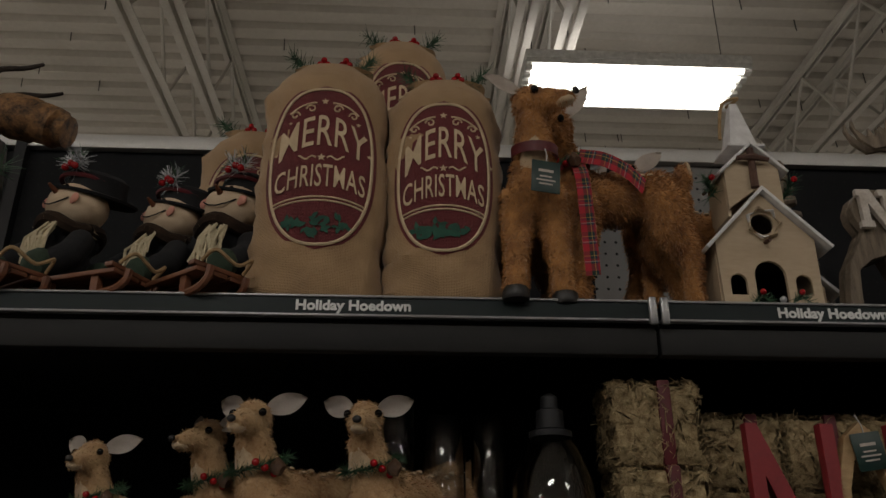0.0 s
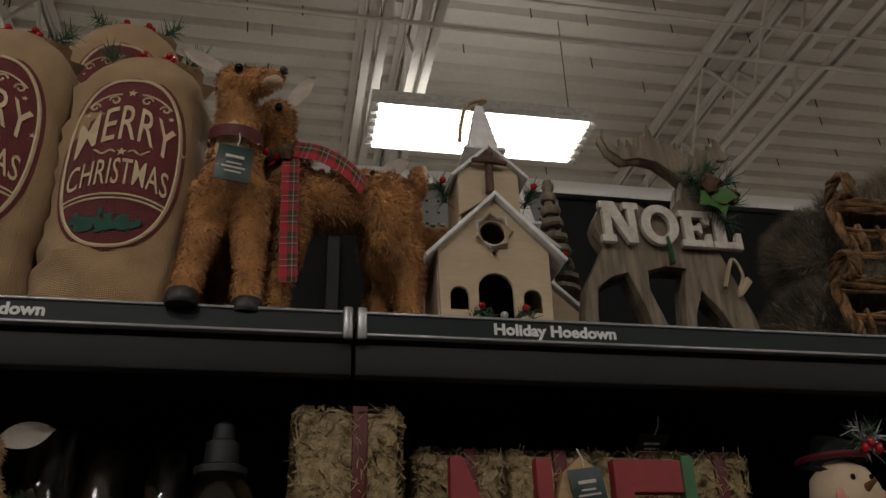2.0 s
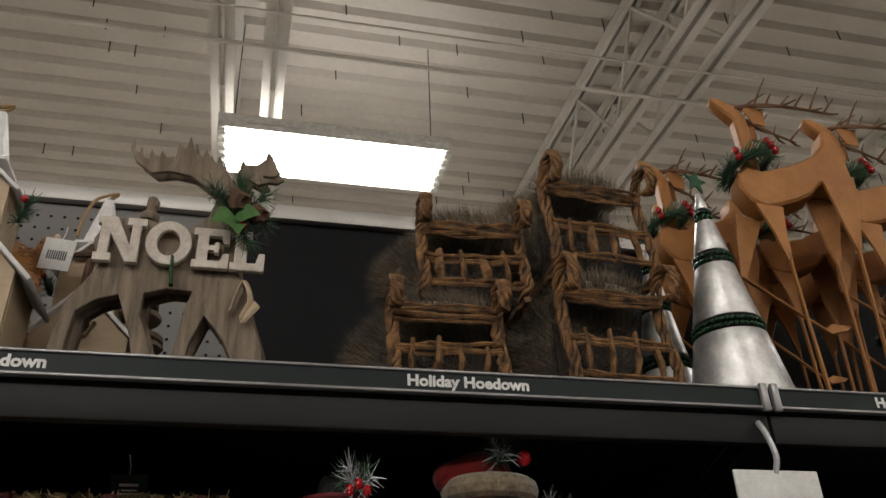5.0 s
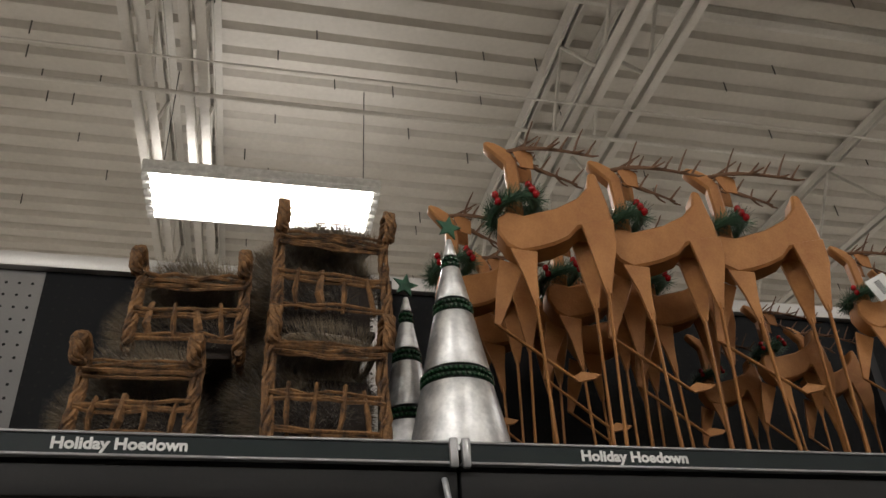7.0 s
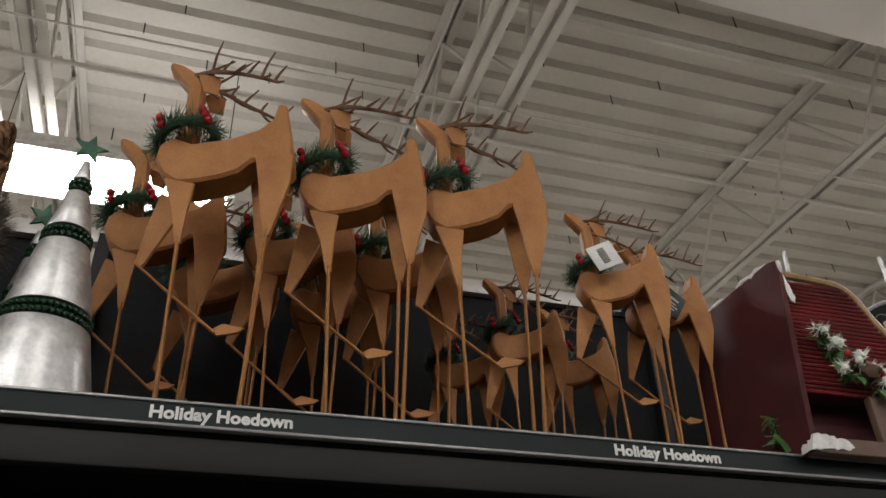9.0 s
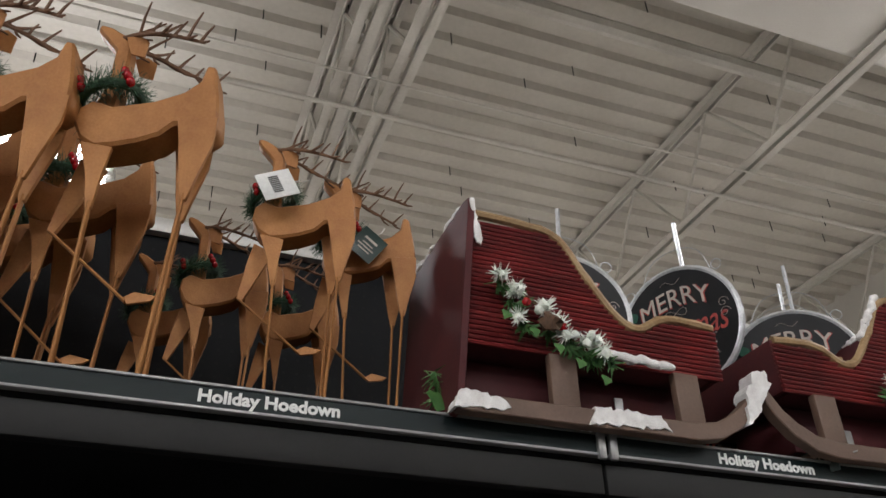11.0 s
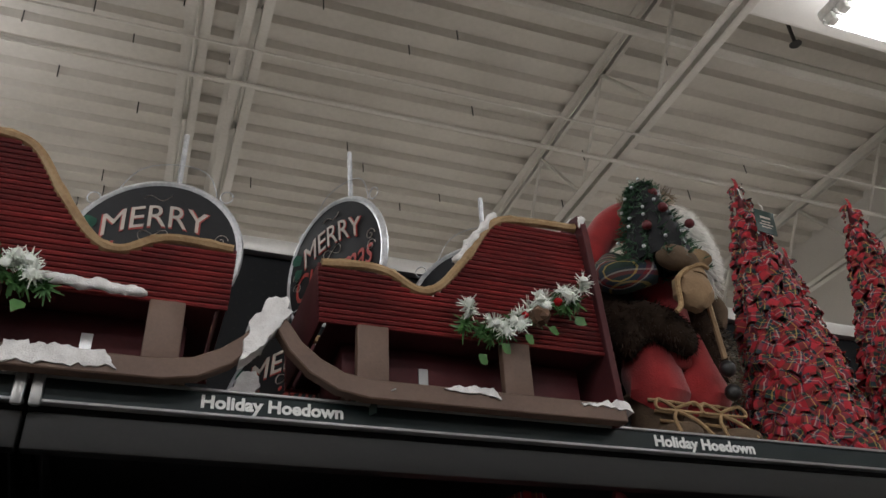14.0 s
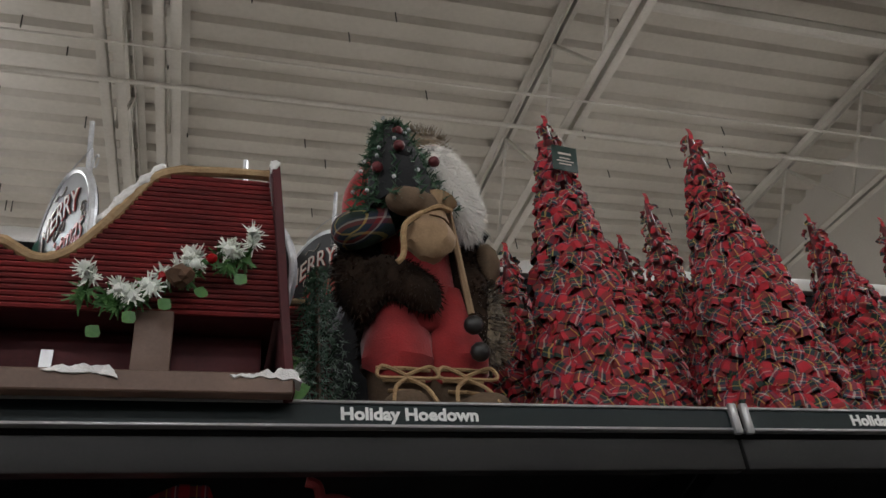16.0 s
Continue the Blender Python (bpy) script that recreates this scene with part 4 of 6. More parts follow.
# ---- board reindeer with a word on them ----
def board_deer(m, label, dressed=True):
    t = thing("board_reindeer", m, label, "reindeer figure", "board reindeer")
    k = lambda pts: [((x - 400) * 0.00038, (845 - z) * 0.000425) for x, z in pts]
    body = k([(18, 845), (30, 740), (52, 640), (110, 560), (150, 500), (118, 455), (112, 420), (140, 370), (200, 342), (320, 345), (420, 392), (520, 310), (548, 230), (620, 225), (655, 300), (640, 400), (655, 500), (700, 600), (765, 745), (778, 845),
              (690, 845), (620, 725), (545, 650), (502, 740), (490, 845), (440, 845), (470, 640), (492, 575), (400, 572), (320, 592), (318, 660), (370, 770), (405, 845), (325, 845), (290, 720), (232, 600), (160, 620), (95, 660), (82, 760), (84, 845)])
    part("body", plate(body, -0.008, 0.008, (), 0.0012), M["greywood"], t)
    left = k([(560, 262), (500, 215), (430, 175), (350, 165), (280, 178), (215, 140), (185, 85), (196, 52), (206, 95), (240, 120), (262, 128), (268, 88), (284, 112), (300, 128), (306, 88), (330, 118), (362, 120), (368, 55), (400, 75), (412, 20), (436, 82), (468, 98), (478, 62), (498, 95), (528, 118), (536, 84), (556, 130), (590, 190), (600, 240)])
    right = k([(575, 250), (600, 170), (622, 128), (628, 95), (645, 112), (690, 108), (722, 84), (726, 55), (752, 70), (756, 104), (788, 132), (760, 150), (715, 150), (735, 178), (700, 186), (660, 168), (640, 200), (628, 250)])
    part("antler", plate(left, -0.015, -0.0085, (), 0.0008), M["greywood"], t)
    part("antler", plate(right, -0.0155, -0.009, (), 0.0008), M["greywood"], t)
    def slab_letter(ch, x0, w, h):
        """Slab-serif letter outline in x and z."""
        a, f = 0.016, 0.011
        if ch == "N":
            ring = [(0, 0), (0.024, 0), (0.024, f), (0.019, f), (0.019, h * 0.62), (w - 0.022, 0), (w - 0.006, 0), (w - 0.006, h - f), (w, h - f), (w, h), (w - 0.026, h), (w - 0.026, h - f), (w - 0.019, h - f), (w - 0.019, h * 0.38), (0.026, h), (0, h), (0, h - f), (0.005, h - f), (0.005, f), (0, f)]
        elif ch == "E":
            ring = [(0, 0), (w, 0), (w, 0.022), (w - 0.008, 0.022), (w - 0.012, f), (a + 0.006, f), (a + 0.006, h * 0.44), (w * 0.6, h * 0.44), (w * 0.6, h * 0.38), (w * 0.72, h * 0.38), (w * 0.72, h * 0.66), (w * 0.6, h * 0.66), (w * 0.6, h * 0.58), (a + 0.006, h * 0.58), (a + 0.006, h - f), (w - 0.012, h - f), (w - 0.008, h - 0.022), (w, h - 0.022), (w, h), (0, h), (0, h - f), (0.006, h - f), (0.006, f), (0, f)]
        else:
            ring = [(0, 0), (w, 0), (w, 0.026), (w - 0.009, 0.026), (w - 0.013, f), (a + 0.008, f), (a + 0.008, h - f), (a + 0.014, h - f), (a + 0.014, h), (0, h), (0, h - f), (0.006, h - f), (0.006, f), (0, f)]
        holes = ()
        if ch == "O":
            ring, holes = oval(w / 2, h / 2, w / 2, h / 2, 28), [oval(w / 2, h / 2, w / 2 - 0.016, h / 2 - 0.013, 24)]
        own = plate(ring, -0.0215, -0.0125, holes, 0.0008)
        return moved(own, Matrix.Translation((x0, 0, 0.143)))

    x = -0.105
    for ch, w, h in (("N", 0.066, 0.064), ("O", 0.064, 0.064), ("E", 0.052, 0.058), ("L", 0.05, 0.058)) if dressed else ():
        part("letter", slab_letter(ch, x, w, h), M["letter"], t, "chipped white letter " + ch, smooth=False)
        x += w + 0.002
    if dressed:
        for q in range(5):
            a = radians(-60 + 48 * q)
            c = Vector((0.083, -0.022, 0.222))
            part("pine_sprig", needles([c, c + 0.05 * Vector((math.cos(a), -0.15, math.sin(a)))], 110, 0.028), M["pine"], t)
        part("pine_cone", ball((0.088, -0.036, 0.24), (0.015, 0.013, 0.016), rough=0.9), M["cone"], t)
        part("pine_cone", ball((0.119, -0.034, 0.222), (0.012, 0.012, 0.014), rough=0.9), M["cone"], t)
        for d in ((-1, -0.4, -0.6), (0.2, -0.4, -1), (1, -0.4, -0.1)):
            part("leaf", leaf((0.085, -0.034, 0.215), d, 0.04), M["pine_bright"], t)
        part("berry", ball((0.098, -0.04, 0.2), 0.006), M["berry"], t)
        part("ribbon_tail", tube([(0.003, -0.02, 0.155), (0.005, -0.022, 0.13), (0.006, -0.02, 0.115)], [0.006, 0.0075, 0.008], 8, flat=0.4), M["pine"], t)
        part("bark_bow", tube(smooth_path([(0.09, -0.016, 0.085), (0.105, -0.024, 0.125), (0.118, -0.024, 0.1), (0.108, -0.02, 0.075), (0.128, -0.024, 0.095)]), 0.006, 6, flat=0.4), M["birch"], t)
    return t


board_deer(pose(0.43, 0.06, SH) @ Matrix.Diagonal((0.88, 1, 1, 1)), "weathered board reindeer with white letters and pine spray")
board_deer(pose(0.436, 0.09, SH, 0, 0, 0) @ Matrix.Diagonal((0.88, 1, 1.03, 1)), "weathered board reindeer close behind a lettered one", False)


def slice_tree(m):
    t = thing("wood_slice_tree", m, "grey tree built of stacked rough wood slices", "tree ornament", "wood slice trees")
    part("stem", tube([(0, 0, 0), (0, 0, 0.4)], [0.014, 0.008], 8), M["greywood"], t)
    for k in range(15):
        z, r = 0.018 + 0.026 * k, 0.062 * (1 - k / 17)
        own = lathe([(r * 0.85, 0), (r, 0.004), (r * 0.97, 0.012), (r * 0.8, 0.015)], 11)
        for v in own.verts:
            s = 1 + 0.25 * noise.noise(Vector((v.co.x * 60 + k * 3, v.co.y * 60, 0)))
            v.co.x *= s
            v.co.y *= s
        part("slice", moved(own, pose(rnd.uniform(-0.004, 0.004), rnd.uniform(-0.004, 0.004), z, rnd.uniform(-9, 9), rnd.uniform(-9, 9))), M["greywood"], t)


slice_tree(pose(0.36, 0.3, SH))
# ---- vine sleds lined with fur ----
def vine_sled(m, label, w=0.16, h=0.13, d=0.2, pile=15000):
    t = thing("vine_sled", m, label, "sled basket", "vine sleds")
    hw = w / 2
    for s in (-1, 1):
        x = s * (hw - 0.008)
        curl = [(x, -0.02, 0.004), (x, -0.05, 0.02), (x, -0.052, h * 0.3), (x, -0.034, h * 0.6), (x, -0.03, h * 0.86), (x, -0.045, h * 1.02), (x, -0.072, h * 1.05), (x, -0.086, h * 0.93), (x, -0.076, h * 0.8), (x, -0.058, h * 0.82)]
        path = smooth_path(curl, 7)
        for q in range(4):
            part("vine_strand", tube([p + Vector((0.006 * math.cos(i * 0.42 + q * 1.57 + 0.4 * math.sin(i * 0.9)), 0.005 * math.sin(i * 0.42 + q * 1.57), 0.004 * math.sin(i * 0.42 + q * 1.57))) for i, p in enumerate(path)], rnd.uniform(0.0032, 0.0048), 6), M["vine"], t)
        part("runner", tube(smooth_path([(x, -0.05, 0.006), (x, 0.04, 0.005), (x, d * 0.7, 0.006), (x, d * 0.85, 0.03)]), 0.006, 6), M["vine"], t)
    for z, yy, n in ((h * 0.2, -0.05, 2), (h * 0.46, -0.048, 3), (h * 0.84, -0.036, 5)):
        for q in range(n):
            pts = [(-hw + 0.008 + (w - 0.016) * i / 6, yy + rnd.uniform(-0.005, 0.005), z + 0.0055 * (q - n / 2) + rnd.uniform(-0.003, 0.003)) for i in range(7)]
            part("cross_twig", tube(pts, rnd.uniform(0.0022, 0.0036), 5), M["vine"], t)
    for q in range(4):
        x = -hw + 0.032 + (w - 0.064) * q / 3
        part("upright_slat", tube([(x + rnd.uniform(-0.008, 0.008), -0.044, h * 0.16), (x + rnd.uniform(-0.003, 0.003), -0.053, h * 0.3), (x + rnd.uniform(-0.008, 0.008), -0.044, h * rnd.uniform(0.48, 0.56))], [0.0055, 0.0085, 0.006], 6, flat=0.5), M["vine"], t)
    part("basket_floor", box(-hw + 0.02, hw - 0.02, -0.03, d * 0.75, 0.004, 0.014, 0.003), M["dark_vine"], t)
    # Dark board added inside; its colour stands for the shade deep in the basket.
    part("basket_back", box(-hw + 0.018, hw - 0.018, 0.02, 0.028, 0.0145, h * 0.72, 0.003), M["dark_vine"], t)
    b = ball((-0.02, 0.085, h * 0.6), (hw * 1.2, 0.07, h * 0.46), sub=3, rough=0.25, seed=w * 30)
    ball((0, 0.004, h * 0.95), (hw * 0.9, 0.032, h * 0.1), b, 2, 0.25)
    lining = melted(b, 0.008, 3)
    pl = fur(lining, pile, 0.03, (-0.5, -0.1, 0.2), 0.0005, 0.5)
    part("fur_lining", lining, M["sled_fur"], t, "matted brown faux fur")
    part("fur_coat", pl, M["sled_fur"], t, "long brown faux fur pile")["kind"] = "stuff"
    return t


vine_sled(pose(0.802, 0.125, SH, 0, 0, -3), "twisted vine sled basket lined with brown fur", 0.165, 0.152)
vine_sled(pose(0.853, 0.15, SH + 0.155, 0, 0, -3), "twisted vine sled basket stacked on another sled", 0.168, 0.152)
vine_sled(pose(1.05, 0.12, SH, 0, 0, 4), "twisted vine sled basket with brown fur, beneath another", 0.178, 0.2)
vine_sled(pose(1.054, 0.14, SH + 0.202, 0, 0, 4), "twisted vine sled basket on top of a stack", 0.182, 0.195)


# ---- tin cone trees ----
def star_plate(r, y0, y1):
    return plate([(r * (1 if q % 2 == 0 else 0.42) * math.sin(math.pi * q / 5), r * (1 if q % 2 == 0 else 0.42) * math.cos(math.pi * q / 5)) for q in range(10)], y0, y1, (), 0.001)


def cone_tree(m, label, h=0.365, r=0.069):
    t = thing("tin_cone_tree", m, label, "cone tree", "tin cone trees")
    cuts = (0.0, 0.335, 0.655, 0.88, 1.0)
    for a, b in zip(cuts, cuts[1:]):
        z0, z1 = a * h + (0.012 if a else 0), b * h - (0.012 if b < 1 else 0)
        r0, r1 = r * (1 - z0 / h) + 0.004, r * (1 - z1 / h) + 0.004
        part("tin_section", lathe([(r0, z0), (r0 + 0.0008, z0 + 0.002), (r1, z1 - 0.001), (r1 - 0.002, z1)], 40), M["galv"], t)
        if b < 1:
            rr = r * (1 - b) + 0.003
            part("neck", lathe([(rr - 0.004, z1 - 0.002), (rr - 0.004, z1 + 0.028)], 24), M["hole"], t)
            n = max(8, int(rr * 2 * math.pi / 0.0075))
            own = bmesh.new()
            for k in range(2 * n):
                g = math.pi * k / n
                ball((rr * math.cos(g), rr * math.sin(g), z1 + 0.007 + 0.009 * (k % 2)), 0.0045, own, 1)
            part("bead_garland", own, M["green_bead"], t, "ring of dark green beads")["kind"] = "stuff"
    part("star", moved(star_plate(0.025, -0.002, 0.002), pose(0, 0, h + 0.024, 0, 8, 12)), M["green_star"], t, "green tin star")


cone_tree(pose(1.245, 0.095, SH), "galvanised tin cone tree with green bead rings and star", 0.38, 0.073)
cone_tree(pose(1.19, 0.2, SH), "smaller galvanised tin cone tree behind another", 0.325, 0.052)


# ---- tin reindeer ----
def reindeer(m, label, group="tin reindeer"):
    t = thing("tin_reindeer", m, label, "reindeer figure", group)
    k = lambda pts: [((x - 500) * 0.00059, (945 - z) * 0.00059) for x, z in pts]
    near, far = -0.024, 0.024
    body = k([(345, 330), (350, 290), (378, 268), (430, 285), (530, 268), (600, 240), (636, 208), (646, 160), (670, 165), (680, 215), (692, 270), (698, 330), (670, 350), (625, 335), (592, 332), (560, 362), (510, 380), (460, 390), (410, 396), (370, 372)])
    part("body", plate(body, near, far, (), 0.004), M["rust"], t)
    neck = k([(362, 300), (392, 195), (388, 100), (362, 72), (324, 32), (332, 16), (364, 26), (408, 54), (430, 92), (434, 195), (432, 292)])
    part("neck", plate(neck, -0.013, 0.013, (), 0.004), M["rust"], t)
    for sy, y in ((-1, near), (1, far)):
        a, b = (y, y + 0.004) if sy < 0 else (y - 0.004, y)
        off = 0 if sy < 0 else 26
        part("hind_thigh", plate(k([(600 - off, 322), (698 - off, 316), (696 - off, 390), (672 - off, 470), (656 - off, 530), (641 - off, 530), (628 - off, 470), (612 - off, 380)]), a - 0.0012, b + 0.0012, (), 0.0008), M["rust"], t)
        ym = (a + b) / 2
        q = k([(648 - off, 515), (637 - off * 0.8, 720), (625 - off * 0.6, 944)])
        part("hind_leg", tube([(q[0][0], ym, q[0][1]), (q[1][0], ym, q[1][1]), (q[2][0], ym, max(0.001, q[2][1]))], [0.005, 0.0042, 0.006], 8, flat=0.6), M["rust"], t)
        if sy < 0:
            part("fore_thigh", plate(k([(378, 385), (458, 400), (449, 470), (446, 552), (431, 552), (412, 470)]), a - 0.0012, b + 0.0012, (), 0.0008), M["rust"], t)
            q = k([(438, 535), (443, 730), (449, 944)])
            part("foreleg", tube([(q[0][0], ym, q[0][1]), (q[1][0], ym, q[1][1]), (q[2][0], ym, max(0.001, q[2][1]))], [0.005, 0.0042, 0.006], 8, flat=0.6), M["rust"], t)
        else:
            part("raised_thigh", plate(k([(350, 370), (420, 400), (334, 566), (316, 556), (332, 450)]), a - 0.0012, b + 0.0012, (), 0.0008), M["rust"], t)
            q = k([(323, 556), (535, 715)])
            part("raised_shin", tube([(q[0][0], ym, q[0][1]), (q[1][0], ym, q[1][1])], 0.0038, 8, flat=0.6), M["rust"], t)
            part("raised_hoof", plate(k([(528, 706), (552, 694), (606, 704), (590, 715), (540, 722)]), a, b, (), 0.0008), M["rust"], t)
    for sy in (-1, 1):
        own = plate(k([(418, 76), (452, 70), (480, 90), (478, 138), (440, 128)]), -0.0012, 0.0012)
        part("ear", moved(own, pose(0, sy * 0.02, 0)), M["rust"], t)
        b = bmesh.new()
        main = smooth_path([(x, sy * yy, z) for (x, z), yy in zip(k([(402, 60), (470, 76), (560, 112), (650, 150)] if sy < 0 else [(402, 60), (440, 40), (520, 58), (640, 105)]), (0.01, 0.028, 0.045, 0.055))], 5)
        tube(main, [0.0042 - 0.0024 * i / len(main) for i in range(len(main))], 6, b)
        antler = part("antler", b, M["twig"], t, "dark twig antler")
        for i in range(2, len(main) - 1, 2):
            for up in (-1, 1):
                d = Vector((rnd.uniform(0.3, 1.0), sy * 0.3 + rnd.uniform(-0.5, 0.5), up * rnd.uniform(0.3, 0.9) + 0.15)).normalized()
                ln = rnd.uniform(0.022, 0.055) * (1 - 0.35 * i / len(main))
                part("tine", tube([main[i], main[i] + d * ln * 0.55, main[i] + d * ln + Vector((0.004, 0, 0.003))], [0.0027, 0.0021, 0.0012], 5), M["twig"], antler)
    c = k([(404, 244)])[0]
    ring = [(c[0] + 0.042 * math.cos(g), 0.036 * math.sin(g), c[1] + 0.012 * math.cos(g)) for g in (2 * math.pi * q / 24 for q in range(25))]
    part("wreath", needles(ring, 1500, 0.027, 0.0008), M["pine"], t, "green pine wreath round the neck")
    part("wreath_core", tube(ring, 0.007, 7), M["pine"], t)
    for dx, dz in ((0.034, 0.014), (0.04, 0.004), (-0.034, 0.006), (-0.03, -0.006), (0.028, 0.022)):
        part("berry", ball((c[0] + dx, -0.036, c[1] + dz), 0.0068), M["berry"], t)
    return t


deer = reindeer(pose(1.42, 0.10, SH, 0, 0, -14) @ Matrix.Diagonal((0.94, 1.12, 1.12, 1)), "tall rust-coloured tin reindeer with pine wreath and twig antlers")


def herd(x, y, rz, s, label=None):
    ob = copy_thing(deer, pose(x, y, SH, 0, 0, rz))
    ob.scale = (s * 0.84, s, s)
    if label:
        ob["label"] = label


herd(1.628, 0.12, -14, 1.115)
herd(1.822, 0.105, -18, 1.11)
for x, y, rz in ((1.345, 0.28, -6), (1.45, 0.42, -10), (1.56, 0.29, -8), (1.66, 0.44, -12), (1.75, 0.30, -10)):
    herd(x, y, rz, 1.06, "tall rust-coloured tin reindeer in the second row")
herd(2.05, 0.10, -14, 0.81, "short rust-coloured tin reindeer with wreath and price card")
herd(2.155, 0.14, -10, 0.77, "short rust-coloured tin reindeer close to a red sleigh")
herd(1.97, 0.30, -10, 0.76, "short rust-coloured tin reindeer in the second row")
herd(1.90, 0.42, -10, 0.74, "short rust-coloured tin reindeer in the second row")
herd(2.10, 0.36, -10, 0.74, "short rust-coloured tin reindeer in the second row")
hang_tag(pose(1.415, 0.145, SH + 0.5, 0, -12, 10))
hang_tag(pose(2.03, 0.05, SH + 0.335, 0, 62, 0), True)
hang_tag(pose(2.165, 0.105, SH + 0.31, 0, 35, 5))


# ---- red slatted sleighs ----
def snow_patch(x0, x1, y0, y1, z0, z1, n=6, bm=None):
    bm = bm or bmesh.new()
    for k in range(n):
        s = (k + 0.5) / n
        ball((x0 + (x1 - x0) * s, (y0 + y1) / 2 + rnd.uniform(-0.003, 0.003), z0 + (z1 - z0) * s + rnd.uniform(-0.001, 0.001)), ((abs(x1 - x0) / n) * 0.95, (y1 - y0) / 2, rnd.uniform(0.005, 0.008)), bm, 2, 0.8, k)
    return melted(bm, 0.003, 1)


def snow_slab(corners, y0, y1):
    """A crust with a ragged rim in x and z, rough on its faces."""
    ring = []
    for (xa, za), (xb, zb) in zip(corners, corners[1:] + corners[:1]):
        n = max(2, int(math.hypot(xb - xa, zb - za) / 0.006))
        ring += [(xa + (xb - xa) * q / n + rnd.uniform(-0.0022, 0.0022), za + (zb - za) * q / n + rnd.uniform(-0.0022, 0.0022)) for q in range(n)]
    own = plate(ring, y0, y1)
    bmesh.ops.subdivide_edges(own, edges=[e for e in own.edges if e.calc_length() > 0.007], cuts=2)
    bmesh.ops.triangulate(own, faces=own.faces[:])
    for v in own.verts:
        v.co += v.normal * 0.0022 * noise.noise(v.co * 150) + Vector((0, 0, 0.0012)) * noise.noise(v.co * 400)
    return own


def sleigh(m, label, face):
    """High back at local -x; face: -1 or 1, the y side that carries the spray."""
    t = thing("wooden_sleigh", m, label, "sleigh", "red sleighs")
    edge = smooth_path([(-0.17, 0, 0.284), (-0.10, 0, 0.282), (-0.045, 0, 0.27), (-0.005, 0, 0.212), (0.035, 0, 0.16), (0.066, 0, 0.148), (0.1, 0, 0.166), (0.13, 0, 0.172), (0.188, 0, 0.168)], 6)
    D = 0.105
    for sy in (-1, 1):
        y = sy * D
        pitch, n = 0.0069, 27
        for q in range(n):
            z = 0.094 + pitch * q
            spans, cur = [], None
            for p, r in zip(edge, edge[1:]):
                for u in (0.0, 0.25, 0.5, 0.75):
                    c = p.lerp(r, u)
                    if c.z > z + pitch * 0.4:
                        cur = [c.x, c.x] if cur is None else [cur[0], c.x]
                    elif cur is not None:
                        spans.append(cur)
                        cur = None
            if cur is not None:
                spans.append(cur)
            for a, b in spans:
                a -= 0.0 if a > -0.16 else 0.02 * (1 - (z - 0.09) / 0.19)
                if b > 0.17:
                    b += 0.006 - 0.1 * (0.17 - z) * 0.5
                if b - a > 0.004:
                    part("slat", tube([(a, y, z), (b, y, z)], pitch * 0.43, 6), M["sleigh_red"], t)
        tr = [(p.x, y, p.z + 0.003) for p in edge]
        part("cane_trim", tube(tr, [0.0062 + 0.0012 * (i % 9 == 0) for i in range(len(tr))], 8), M["bamboo"], t, "tan cane edging")
        part("side_backing", plate([(-0.19, 0.092), (0.178, 0.092), (0.186, 0.16), (0.13, 0.164), (0.066, 0.14), (0.035, 0.152), (-0.005, 0.204), (-0.05, 0.262), (-0.17, 0.276)], y - 0.0015 - sy * 0.005, y + 0.0015 - sy * 0.005), M["sleigh_dark"], t)
        low = [(-0.2, 0.0), (0.13, 0.0), (0.165, 0.006), (0.198, 0.024), (0.222, 0.048), (0.243, 0.082), (0.252, 0.1)]
        high = [(0.236, 0.104), (0.226, 0.086), (0.208, 0.06), (0.186, 0.042), (0.158, 0.028), (0.125, 0.023), (-0.2, 0.023)]
        part("runner", plate(low + high, y - 0.009, y + 0.009, (), 0.0015), M["sleigh_brown"], t)
        for x in (-0.057, 0.125):
            part("strut", box(x - 0.019, x + 0.019, y - 0.0065, y + 0.0065, 0.021, 0.092, 0.002), M["sleigh_brown"], t)
        crust = 0.003 if face < 0 else 0.014
        for x0, x1, z0, z1 in ((-0.208, -0.135, crust, 0.026), (-0.03, 0.084 if face < 0 else 0.04, crust, 0.026)):
            part("snow", snow_slab([(x0, z0), (x1, z0 + 0.004), (x1 - 0.012, z1 - 0.004), (x0 + 0.01, z1)], y - 0.0115, y + 0.0115), M["snow"], t, "crusted patch of white glitter snow")
        if face < 0:
            part("snow", snow_slab([(0.205, 0.028), (0.226, 0.044), (0.258, 0.092), (0.25, 0.11), (0.232, 0.108), (0.214, 0.072)], y - 0.0135, y + 0.0135), M["snow"], t, "snow on the curled runner tip")
        part("brace", tube([(0.15, y * 0.5, 0.01), (0.15, y, 0.01)], 0.005, 6), M["sleigh_brown"], t)
    part("hull", box(-0.17, 0.15, -D + 0.045, D - 0.045, 0.024, 0.091, 0.004), M["sleigh_dark"], t)
    part("hull_floor", box(-0.18, 0.176, -D + 0.008, D - 0.008, 0.0925, 0.099, 0.001), M["sleigh_dark"], t)
    part("front_board", moved(box(-0.003, 0.003, -D, D, 0, 0.078, 0.001), pose(0.184, 0, 0.094, 0, 4)), M["sleigh_dark"], t)
    peak = [(-D - 0.006, 0.0), (D + 0.006, 0.0), (D + 0.016, 0.27), (D + 0.014, 0.3), (D - 0.004, 0.306), (-D + 0.004, 0.306), (-D - 0.014, 0.3), (-D - 0.016, 0.27)]
    back = plate(peak, -0.005, 0.005, (), 0.001)
